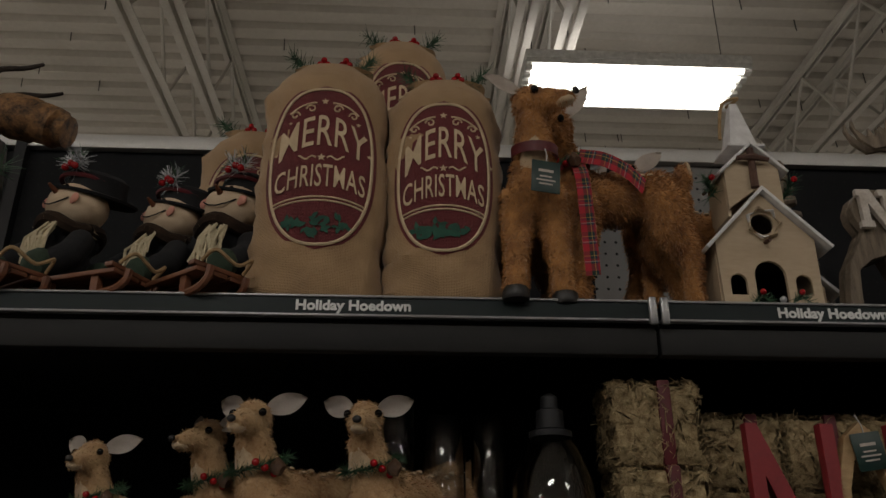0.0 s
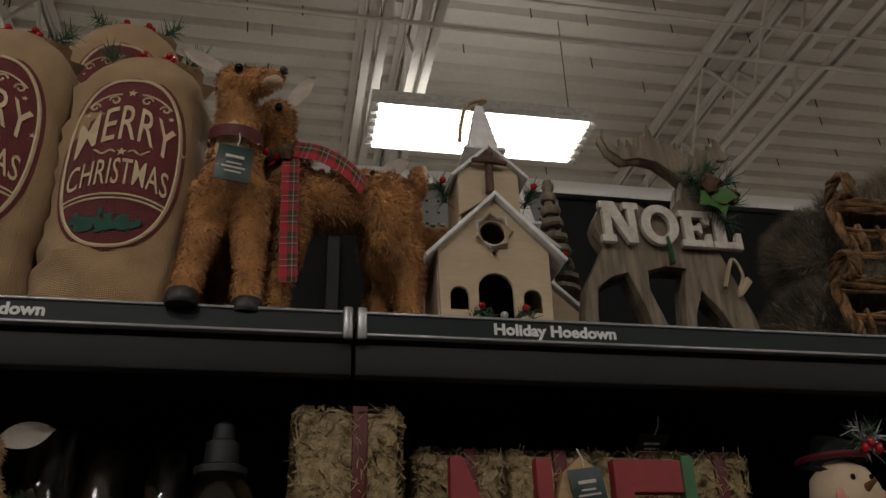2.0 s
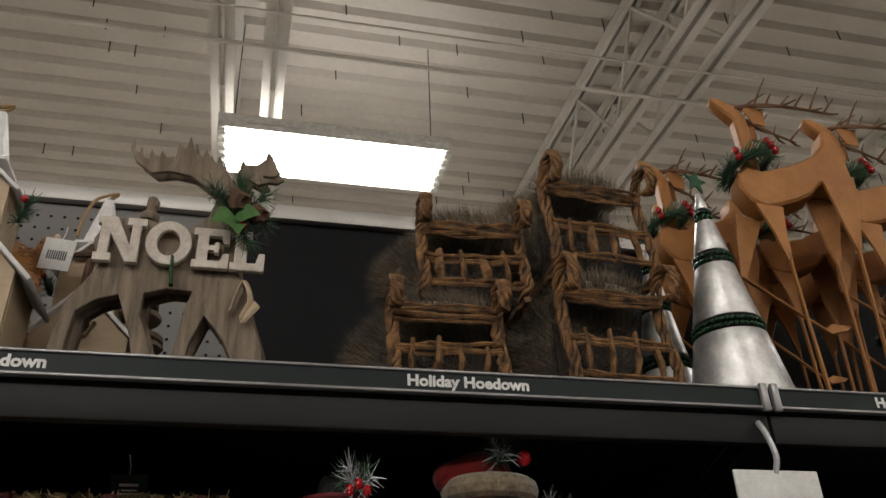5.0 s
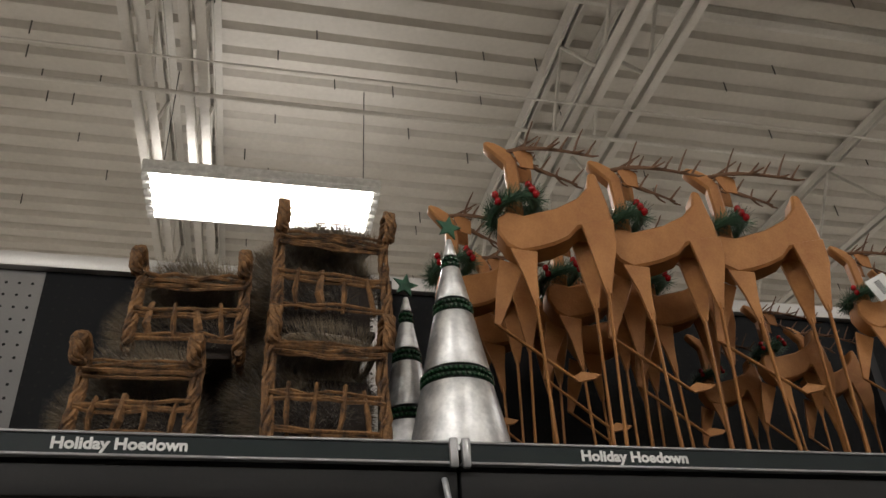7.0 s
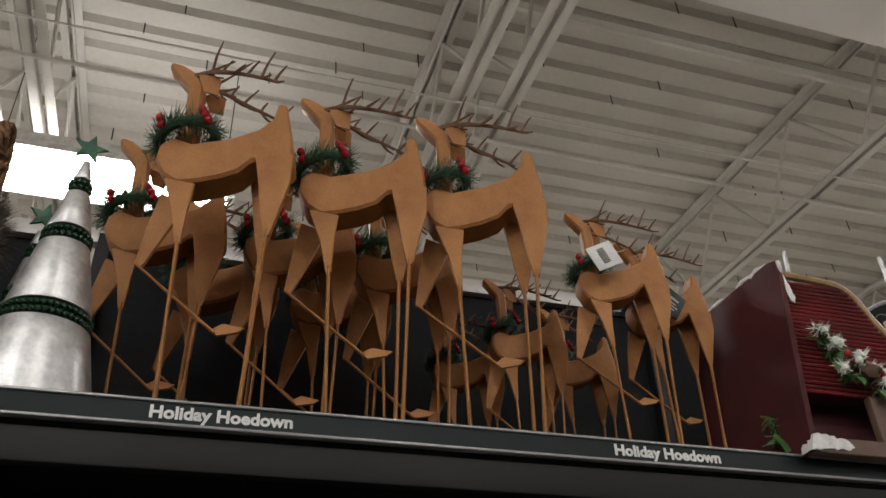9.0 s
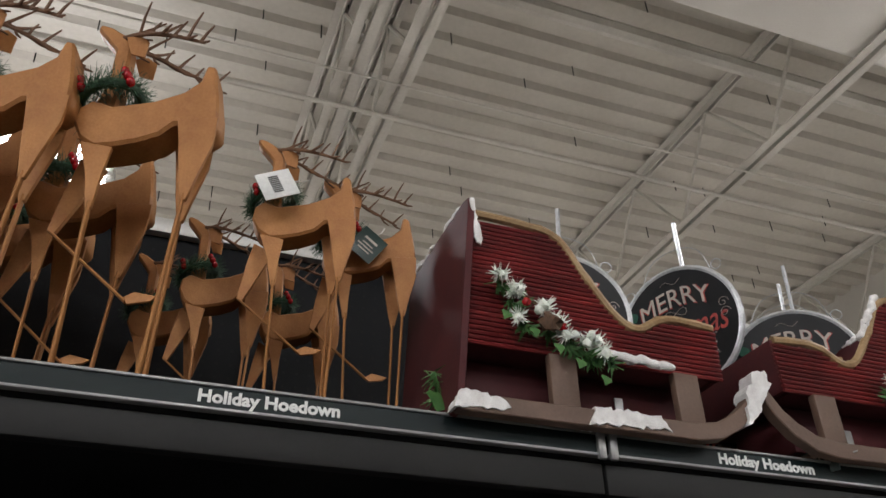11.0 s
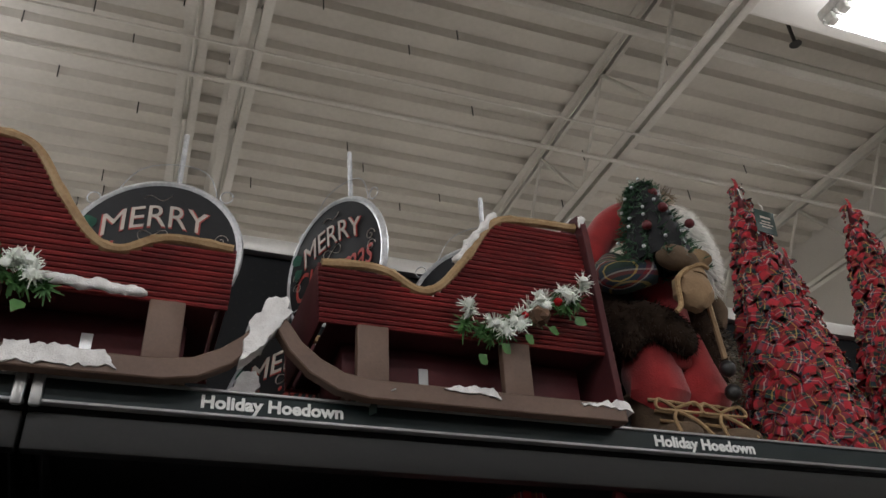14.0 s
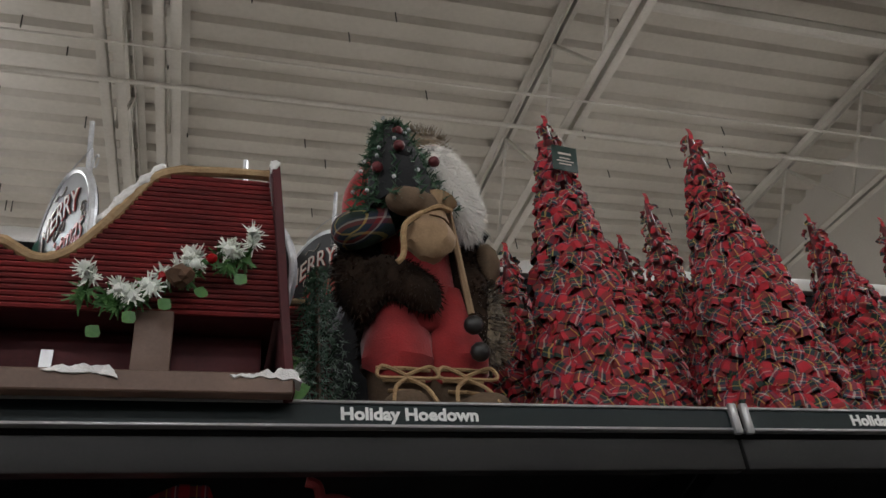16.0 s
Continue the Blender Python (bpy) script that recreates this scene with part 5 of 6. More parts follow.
    part("back_board", moved(back, pose(-0.197, 0, 0.002, 0, 4, 0) @ pose(0, 0, 0, 0, 0, 90)), M["sleigh_dark"], t, "dark red upright back board")
    for sy in (-1, 1):
        part("slope_snow", moved(snow_patch(-0.05, 0.05, -0.007, 0.007, 0, 0, 8), pose(-0.018, sy * D, 0.246, 0, 54)), M["snow"], t, "snow on the cane slope") if face > 0 else None
        own = snow_patch(0, 0.075, -0.006, 0.006, 0, 0, 6)
        part("snow_edge", moved(own, pose(-0.176, 0.02 * sy, 0.309, 0, 0, sy * 90)), M["snow"], t, "snow along the board's edge")
        own = snow_patch(0, 0.07 if face < 0 else 0.02, -0.0025, 0.0025, 0, 0, 6)
        part("snow_edge", moved(own, pose(-0.176, sy * (D + 0.014), 0.3, 0, 84, 0)), M["snow"], t, "snow down the board's corner")
    if face:
        y = face * (D + 0.014)
        c = Vector((-0.105 if face < 0 else -0.1, y, 0.128))
        for q in range(11):
            s = q / 10
            p = c + Vector((-0.05 + 0.15 * s + rnd.uniform(-0.01, 0.01), face * rnd.uniform(0, 0.008), 0.042 - 0.07 * s + rnd.uniform(-0.02, 0.02)))
            a = rnd.uniform(0, 6.28)
            tip = p + Vector((0.012 * math.cos(a), face * 0.012, 0.012 * math.sin(a)))
            own = needles([p, tip], 70, 0.0145, 0.0015, None, 1.0, 0.4)
            ball(tip, 0.007, own, 1, 0.6, q)
            part("frosted_sprig", own, M["frost"], t, "snow-frosted pine sprig")["kind"] = "stuff"
            part("green_sprig", needles([p + Vector((0.004, -face * 0.004, -0.006)), p + Vector((0.012, 0, -0.02))], 40, 0.017, 0.0022), M["pine_bright"], t)["kind"] = "stuff"
        for q in range(5):
            part("leaf", leaf(c + Vector((-0.035 + 0.032 * q, face * 0.014, 0.0 - 0.017 * q)), (rnd.uniform(-0.8, 0.8), face * 0.3, -0.8), 0.019, None, 0.42), M["pine_bright"], t)
        for q in range(6):
            part("frosted_berry", ball(c + Vector((-0.01 + 0.016 * q, face * 0.018, 0.016 - 0.009 * q)), 0.0058, rough=0.4, seed=q), M["frost" if q % 3 else "berry"], t)
        part("pine_cone", ball(c + Vector((0.02, face * 0.02, -0.008)), (0.013, 0.011, 0.013), rough=0.9), M["cone"], t)
        if face < 0:
            part("snow_ledge", snow_patch(-0.02, 0.1, y - 0.008, y + 0.004, 0.098, 0.092, 9), M["snow"], t, "ragged snow along the side")
        part("price_sticker", box(0.042, 0.054, face * (D - 0.043) - 0.001, face * (D - 0.043) + 0.001, 0.045, 0.066), M["plastic"], t, "small grey sticker")
        part("low_sprig", needles([(-0.205, face * 0.05, 0.075), (-0.205, face * 0.052, 0.03)], 60, 0.02, 0.0013), M["pine_bright"], t)
        part("low_leaf", leaf((-0.2, face * 0.056, 0.04), (-0.4, face * 0.5, -1), 0.034, None, 0.6), M["pine_bright"], t)
    return t


sleigh(pose(2.432, 0.085, SH, 0, 0, 0), "red slatted wooden sleigh with frosted spray and cane trim", -1)
sleigh(pose(2.912, 0.085, SH, 0, 0, 180), "red slatted wooden sleigh nose to nose with another", 1)
sleigh(pose(3.02, 0.40, SH, 0, 0, 176), "red slatted wooden sleigh in the back row", 1)


# ---- oval greeting signs ----
def oval_sign(m, label, lift=0.0, rx=0.12, rz=0.12):
    """Oval chalkboard sign, centre above its base point, on a wire stand with a metal post."""
    t = thing("oval_sign", m, label, "sign", "oval signs")
    z0 = rz + 0.004
    part("board", plate(oval(0, z0, rx, rz, 48), -0.006, 0.006, (), 0.001), M["chalk"], t)
    for r0, nm in ((1.0, "rim"),):
        own = tube([(rx * math.cos(g), -0.002, z0 + rz * math.sin(g)) for g in (2 * math.pi * q / 48 for q in range(49))], 0.006, 8)
        part(nm, own, M["silver"], t, "mottled galvanised rim")
    def word(body, size, z, bow, wide, material, slant=0.0):
        own = lettering(body, size, 0.0006, 1.0, 0.0, 0.0)
        xs = [v.co.x for v in own.verts]
        kx = wide / (max(xs) - min(xs))
        for v in own.verts:
            v.co.x *= kx
            v.co.x += slant * v.co.z
            v.co.z += z - bow * (v.co.x / wide * 2) ** 2
            v.co.y -= 0.0068 + (0.0008 if material is M["sign_pale"] else 0.0)
        part("lettering", own, material, t, "painted greeting word", smooth=False)
    word("MERRY", 0.052, z0 + rz * 0.5, 0.017, rx * 1.2, M["sign_pale"])
    word("MERRY", 0.056, z0 + rz * 0.5 - 0.0012, 0.017, rx * 1.24, M["sign_red"])
    word("Christmas", 0.072, z0 - rz * 0.06, 0.0, rx * 1.62, M["sign_red"], 0.25)
    def line(pts, r=0.0009):
        part("painted_scroll", tube([(x, -0.0068, z) for x, z in pts], r, 5, flat=0.5), M["sign_pale"], t)
    line([(0.022 * math.sin(q * 0.45), z0 + rz * 0.25 + 0.008 * math.sin(q * 0.9)) for q in range(15)])
    line([(-0.07 + 0.014 * q, z0 - rz * 0.24 - 0.006 * math.sin(q * 0.7)) for q in range(11)])
    line([(-0.02 + 0.006 * q, z0 + rz * 0.78 + 0.005 * math.sin(q)) for q in range(8)])
    for s in (-1, 1):
        for cz in (0.16, 0.0, -0.42, -0.58):
            line([(s * (rx * (0.78 if cz > -0.3 else 0.45) + (0.011 - 0.0006 * q) * math.cos(q * 0.55)), z0 + rz * cz + (0.011 - 0.0006 * q) * math.sin(q * 0.55)) for q in range(16)])
    for dx, dz, a in ((-0.7, 0.34, 2), (-0.66, 0.26, 4), (0.0, -0.42, 1.3), (-0.06, -0.5, 3.6), (0.06, -0.5, 5.6)):
        part("painted_leaf", leaf((rx * dx, -0.007, z0 + rz * dz), (math.cos(a), 0, math.sin(a)), 0.026), M["print_green"], t)
    part("painted_berry", ball((0.0, -0.008, z0 - rz * 0.46), (0.006, 0.001, 0.006)), M["berry"], t)
    part("post", tube([(0.01, 0.014, 0.001 - lift), (0.024, 0.024, 2 * rz + 0.115)], 0.0042, 6), M["silver"], t, "thin scuffed metal post")
    part("wire_hook", tube(smooth_path([(-rx * 0.6, 0.006, z0 + rz * 0.78), (-rx * 0.3, 0.012, z0 + rz * 1.3), (0.02, 0.02, z0 + rz * 1.42), (rx * 0.55, 0.012, z0 + rz * 1.2), (rx * 0.7, 0.006, z0 + rz * 0.7)]), 0.001, 5), M["silver"], t)
    for s in (-1, 1):
        part("wire_curl", tube([(s * rx * 0.78 + 0.01 * math.cos(q * 0.5), 0.008, z0 + rz * 0.86 + 0.01 * math.sin(q * 0.5)) for q in range(13)], 0.0012, 5), M["silver"], t)
    return t


oval_sign(pose(2.82, 0.285, SH + 0.228, 5, 0, -64), "oval black greeting sign with galvanised rim, raised on a post", 0.228)
oval_sign(pose(2.528, 0.255, SH + 0.185, 5, 0, -16), "oval black greeting sign behind a red sleigh", 0.185, 0.128)
oval_sign(pose(3.05, 0.265, SH + 0.165, 5, 0, -40), "oval black greeting sign half hidden behind a sleigh", 0.165)
oval_sign(pose(2.735, 0.275, SH, -6, 0, -48), "oval black greeting sign leaning low behind the sleighs")
oval_sign(pose(2.83, 0.36, SH, -6, 0, -20), "oval black greeting sign standing low at the back")
oval_sign(pose(3.19, 0.44, SH + 0.27, -4, 0, -62), "oval black greeting sign turned half away", 0.27)
hang_tag(pose(2.795, -0.012, SH + 0.012, 70, 90, 0))


# ---- standing gift-bringer doll ----
def santa(m):
    P = []
    torso = tube([(-0.012, 0.01, 0.14), (-0.014, 0.008, 0.2), (-0.015, 0.005, 0.3), (-0.005, 0.0, 0.37)], [0.056, 0.06, 0.056, 0.034], 18)
    P.append((melted(torso, 0.006), M["santa_red"]))
    boots, laces = bmesh.new(), bmesh.new()
    for cx, out in ((-0.048, -0.1), (0.028, 0.5)):
        legs = tube([(cx, -0.006, 0.094), (cx * 0.98, -0.012, 0.1), (cx * 0.94, -0.008, 0.13), (cx * 0.8, 0.0, 0.2)], [0.043, 0.046, 0.044, 0.04], 18)
        for v in legs.verts:
            v.co.x += 0.0045 * math.sin(v.co.z * 130 + 5 * v.co.y / 0.05)
            v.co.y += 0.004 * noise.noise(v.co * 40)
        P.append((legs, M["santa_red"]))
        tube([(cx, 0, 0.0), (cx, 0, 0.035), (cx, -0.004, 0.106)], [0.038, 0.036, 0.04], 16, boots)
        toe = ball((0, -0.045, 0.022), (0.034, 0.05, 0.025))
        join(boots, moved(toe, pose(cx, 0.0, 0, 0, 0, 40 * out)))
        P.append((tube([(cx + 0.042 * math.cos(g), -0.004 + 0.042 * math.sin(g), 0.1 + 0.003 * math.sin(3 * g)) for g in (2 * math.pi * q / 20 for q in range(21))], 0.005, 7), M["boot"]))
        for z, ww in ((0.048, 0.02), (0.062, 0.026), (0.078, 0.034)):
            tube([(cx - ww, -0.037, z + 0.006), (cx, -0.05, z), (cx + ww, -0.037, z + 0.004)], 0.0026, 6, laces)
        for sg in (-1, 1):
            tube(smooth_path([(cx, -0.052, 0.068), (cx + sg * 0.03, -0.056, 0.078), (cx + sg * 0.036, -0.06, 0.062), (cx, -0.054, 0.064)]), 0.0026, 6, laces)
            tube(smooth_path([(cx, -0.053, 0.064), (cx + sg * 0.018, -0.07, 0.045), (cx + sg * 0.026, -0.088, 0.018)]), 0.0026, 6, laces)
    boots = melted(boots, 0.005)
    for v in boots.verts:
        v.co.z = max(v.co.z, 0.0)
    P.append((boots, M["boot"]))
    P.append((laces, M["rope"]))
    coat = tube([(-0.02, 0.03, 0.13), (-0.02, 0.034, 0.24), (-0.012, 0.02, 0.34)], [0.066, 0.068, 0.05], 18)
    tube(smooth_path([(-0.06, 0.0, 0.33), (-0.092, -0.01, 0.26), (-0.096, -0.02, 0.2), (-0.075, -0.03, 0.165)]), [0.026, 0.03, 0.03, 0.026], 14, coat)
    tube(smooth_path([(-0.075, -0.03, 0.225), (-0.045, -0.055, 0.2), (-0.018, -0.062, 0.172), (-0.016, -0.06, 0.15)]), [0.028, 0.028, 0.024, 0.01], 14, coat)
    tube(smooth_path([(0.035, 0.0, 0.33), (0.058, -0.012, 0.25), (0.062, -0.02, 0.16), (0.06, -0.02, 0.12)]), [0.026, 0.028, 0.028, 0.02], 12, coat)
    coat = melted(coat, 0.006)
    P.append((fur(coat, 6500, 0.011, (0, 0, -0.7), 0.0009), M["brown_fur"]))
    P.append((coat, M["brown_fur"]))
    P.append((ball((0.006, -0.03, 0.415), (0.034, 0.034, 0.034), None, 3), M["skin"]))
    P.append((ball((0.016, -0.064, 0.42), 0.008), M["blush"]))
    beard = tube(smooth_path([(0.006, -0.05, 0.412), (0.02, -0.064, 0.385), (0.032, -0.072, 0.345), (0.042, -0.076, 0.3), (0.047, -0.074, 0.262)]), [0.026, 0.036, 0.037, 0.03, 0.012], 16, flat=0.7)
    beard = melted(beard, 0.005)
    P.append((fur(beard, 6000, 0.017, (0.1, -0.1, -1.1), 0.0007, 0.25), M["beard"]))
    P.append((beard, M["beard"]))
    hood = tube(smooth_path([(0.0, 0.0, 0.42), (-0.02, 0.012, 0.436), (-0.05, 0.022, 0.425), (-0.078, 0.028, 0.39), (-0.088, 0.03, 0.345)]), [0.038, 0.038, 0.032, 0.026, 0.018], 14)
    P.append((melted(hood, 0.005), M["santa_red"]))
    pom = ball((-0.085, 0.02, 0.305), (0.026, 0.024, 0.03), None, 2, 0.2)
    P.append((fur(pom, 900, 0.014, (0, 0, -0.3), 0.0009), M["beard"]))
    P.append((pom, M["beard"]))
    brim = tube([(0.002 + 0.042 * math.cos(g), -0.012 + 0.04 * math.sin(g), 0.438 + 0.006 * math.cos(g)) for g in (2 * math.pi * q / 24 for q in range(25))], 0.014, 9)
    ball((0.0, -0.022, 0.45), (0.044, 0.042, 0.022), brim, 2, 0.3)
    P.append((fur(brim, 3600, 0.016, (0, 0, 0.1), 0.0009), M["sled_fur"]))
    P.append((brim, M["sled_fur"]))
    sleeve = tube(smooth_path([(-0.075, 0.0, 0.33), (-0.105, -0.03, 0.29), (-0.1, -0.06, 0.272), (-0.06, -0.08, 0.28)]), [0.024, 0.027, 0.026, 0.023], 16)
    lay = sleeve.loops.layers.uv.verify()
    for f in sleeve.faces:
        for lo in f.loops:
            lo[lay].uv = ((lo.vert.co.x + lo.vert.co.y) / 0.055, lo.vert.co.z / 0.055)
    P.append((sleeve, M["plaid_green"]))
    axis = [(-0.044 - 0.0012 * q, -0.085, 0.288 + 0.0165 * q) for q in range(10)]
    core = tube(axis, [0.05, 0.046, 0.038, 0.028, 0.014], 10)
    P.append((core, M["felt_black"]))
    dark, glint = bmesh.new(), bmesh.new()
    for q, p in enumerate(axis):
        r = 0.076 * (1 - q / 13.0)
        for k in range(13):
            g = 2 * math.pi * k / 13 + q
            needles([p, (p[0] + r * math.cos(g), p[1] + r * 0.8 * math.sin(g), p[2] - 0.01)], 44, 0.013, 0.0015, dark)
            if (k + q) % 4 == 0:
                ball((p[0] + r * math.cos(g), p[1] + r * 0.8 * math.sin(g), p[2]), 0.0032, glint, 1)
    P.append((dark, M["pine"]))
    P.append((glint, M["silver"]))
    for x, y, z in ((-0.05, -0.108, 0.408), (-0.056, -0.132, 0.362), (-0.008, -0.126, 0.345), (-0.085, -0.122, 0.33)):
        P.append((ball((x, y, z), 0.008, None, 2), M["red_ribbon"]))
    mit = ball((-0.046, -0.118, 0.282), (0.031, 0.02, 0.021), None, 3)
    ball((-0.018, -0.12, 0.276), (0.014, 0.012, 0.02), mit, 2)
    P.append((melted(mit, 0.004), M["boot"]))
    pouch = ball((-0.02, -0.112, 0.23), (0.031, 0.024, 0.033), None, 3, 0.2)
    tube([(-0.012, -0.112, 0.255), (-0.008, -0.114, 0.272), (0.0, -0.116, 0.29)], [0.02, 0.012, 0.022], 12, pouch)
    P.append((pouch, M["mitten"]))
    P.append((tube(smooth_path([(-0.03, -0.122, 0.262), (-0.01, -0.13, 0.268), (0.01, -0.12, 0.27)]), 0.0035, 6), M["rope"]))
    P.append((tube(smooth_path([(-0.03, -0.122, 0.262), (-0.056, -0.128, 0.236), (-0.06, -0.128, 0.195), (-0.068, -0.125, 0.183)]), 0.004, 6), M["rope"]))
    P.append((tube(smooth_path([(0.014, -0.095, 0.3), (0.024, -0.088, 0.22), (0.034, -0.082, 0.14)]), 0.0045, 6), M["mitten"]))
    for x, y, z in ((0.036, -0.08, 0.126), (0.044, -0.07, 0.094)):
        P.append((ball((x, y, z), (0.013, 0.012, 0.013), None, 2), M["hoof"]))
    side = ball((0.075, -0.012, 0.165), (0.028, 0.034, 0.075), None, 2, 0.3)
    P.append((fur(side, 1800, 0.015, (0, 0, -0.4), 0.0009), M["sled_fur"]))
    P.append((side, M["sled_fur"]))
    P.append((ball((0.085, -0.03, 0.25), (0.018, 0.02, 0.034), None, 2, 0.15), M["boot"]))
    P.append((ball((0.068, 0.0, 0.312), (0.03, 0.028, 0.018), None, 2, 0.5), M["felt_black"]))
    return solid("santa_doll", P, m, "standing Santa doll in red suit and brown fur coat", "doll")


santa(pose(3.306, 0.118, SH, 0, 0, 0))


def small_pine(m, h, label):
    t = thing("tinsel_tree", m, label, "tree ornament", "small tinsel trees")
    part("stem", tube([(0, 0, 0), (0, 0, h)], 0.004, 6), M["cone"], t)
    for q in range(int(h / 0.016)):
        z = h * 0.12 + q * 0.016
        if z > h:
            break
        r = 0.075 * (1 - z / h) + 0.012
        b = bmesh.new()
        for k in range(9):
            g = 2 * math.pi * k / 9 + q * 0.7
            needles([(0, 0, z), (r * math.cos(g), r * math.sin(g), z - 0.012)], 22, 0.013, 0.001, b)
        part("branch_ring", b, M["pine"], t)


small_pine(pose(3.178, 0.25, SH), 0.33, "dark green tinsel tree behind a doll")


# ---- ribbon trees ----
def ribbon_tree(m, label, h=0.58, r=0.105, pieces=520):
    """Cone under overlapping folded ribbon tabs, each pinched at its knot and flaring out and down."""
    t = thing("tartan_tree", m, label, "ribbon tree", "tartan trees")
    part("core", lathe([(r * 0.86, 0.0), (r * 0.8, h * 0.1), (r * 0.1, h * 0.87), (0.003, h * 0.965)], 20), M["red_ribbon"], t)
    b = bmesh.new()
    lay = b.loops.layers.uv.verify()
    for q in range(pieces):
        s = 1 - math.sqrt(1 - (q + 0.5) / pieces * 0.9985)
        g = q * 2.39996
        small = min(1.0, 0.45 + 0.9 * (1 - s))
        rr = max(0.003, r * (1 - s) * 0.9)
        out = Vector((math.cos(g), math.sin(g), 0.15)).normalized()
        tan = Vector((-math.sin(g), math.cos(g), 0))
        down = tan.cross(out).normalized()
        if down.z > 0:
            down = -down
        spin = rnd.gauss(0, 0.45)
        side, drop = tan * math.cos(spin) + down * math.sin(spin), down * math.cos(spin) - tan * math.sin(spin)
        knot = Vector((rr * math.cos(g), rr * math.sin(g), h * s + 0.022 * small))
        w, ln = rnd.uniform(0.018, 0.027) * small, rnd.uniform(0.03, 0.042) * small
        u0, v0 = rnd.random(), rnd.random()
        twist, puff = rnd.uniform(-0.5, 0.5), rnd.uniform(0.7, 1.3)
        grid = []
        for a in range(4):
            v = a / 3
            row = []
            for c in range(7):
                u = -1 + c / 3
                fold = 0.007 * math.cos(u * 4.2 + twist) * v * puff * small
                p = knot + side * w * u * (0.22 + 0.78 * v ** 0.7) + drop * ln * (v - 0.1 * u * u * v) + out * (0.013 * puff * small * math.sin(v * 2.3) + fold)
                if p.z < 0.001:
                    p.z = 0.001
                row.append((b.verts.new(p), (u0 + u * 0.5 * (w / 0.024), v0 + v * ln / 0.036)))
            grid.append(row)
        for ra, rb in zip(grid, grid[1:]):
            for c in range(6):
                quad = (ra[c], ra[c + 1], rb[c + 1], rb[c])
                f = b.faces.new([x[0] for x in quad])
                for lo, x in zip(f.loops, quad):
                    lo[lay].uv = x[1]
    part("ribbon_ruffle", b, M["plaid"], t, "folded tabs of red tartan ribbon")["kind"] = "stuff"
    tip = ribbon([(0, -0.004, h * 0.95), (0.002, -0.003, h * 0.975), (0, -0.001, h * 0.995)], 0.009, (1, 0, 0))
    part("tip_fold", tip, M["plaid"], t)
    return t


ribbon_tree(pose(3.548, 0.13, SH), "tall cone tree of ruffled red tartan ribbon", 0.59, 0.098)
ribbon_tree(pose(3.835, 0.135, SH), "tall cone tree of ruffled red tartan ribbon with tag", 0.605, 0.112, 560)
for x, y, h, r in ((3.868, 0.36, 0.63, 0.085), (4.205, 0.31, 0.575, 0.1), (4.42, 0.33, 0.6, 0.1), (3.54, 0.36, 0.48, 0.085), (3.745, 0.30, 0.475, 0.075), (4.06, 0.15, 0.4, 0.085)):
    ribbon_tree(pose(x, y, SH), "tartan ribbon cone tree in the back row" if y > 0.25 else "tartan ribbon cone tree at the end of the row", h, r, 360)
hang_tag(pose(3.545, 0.078, SH + 0.475, 0, 6, 0))
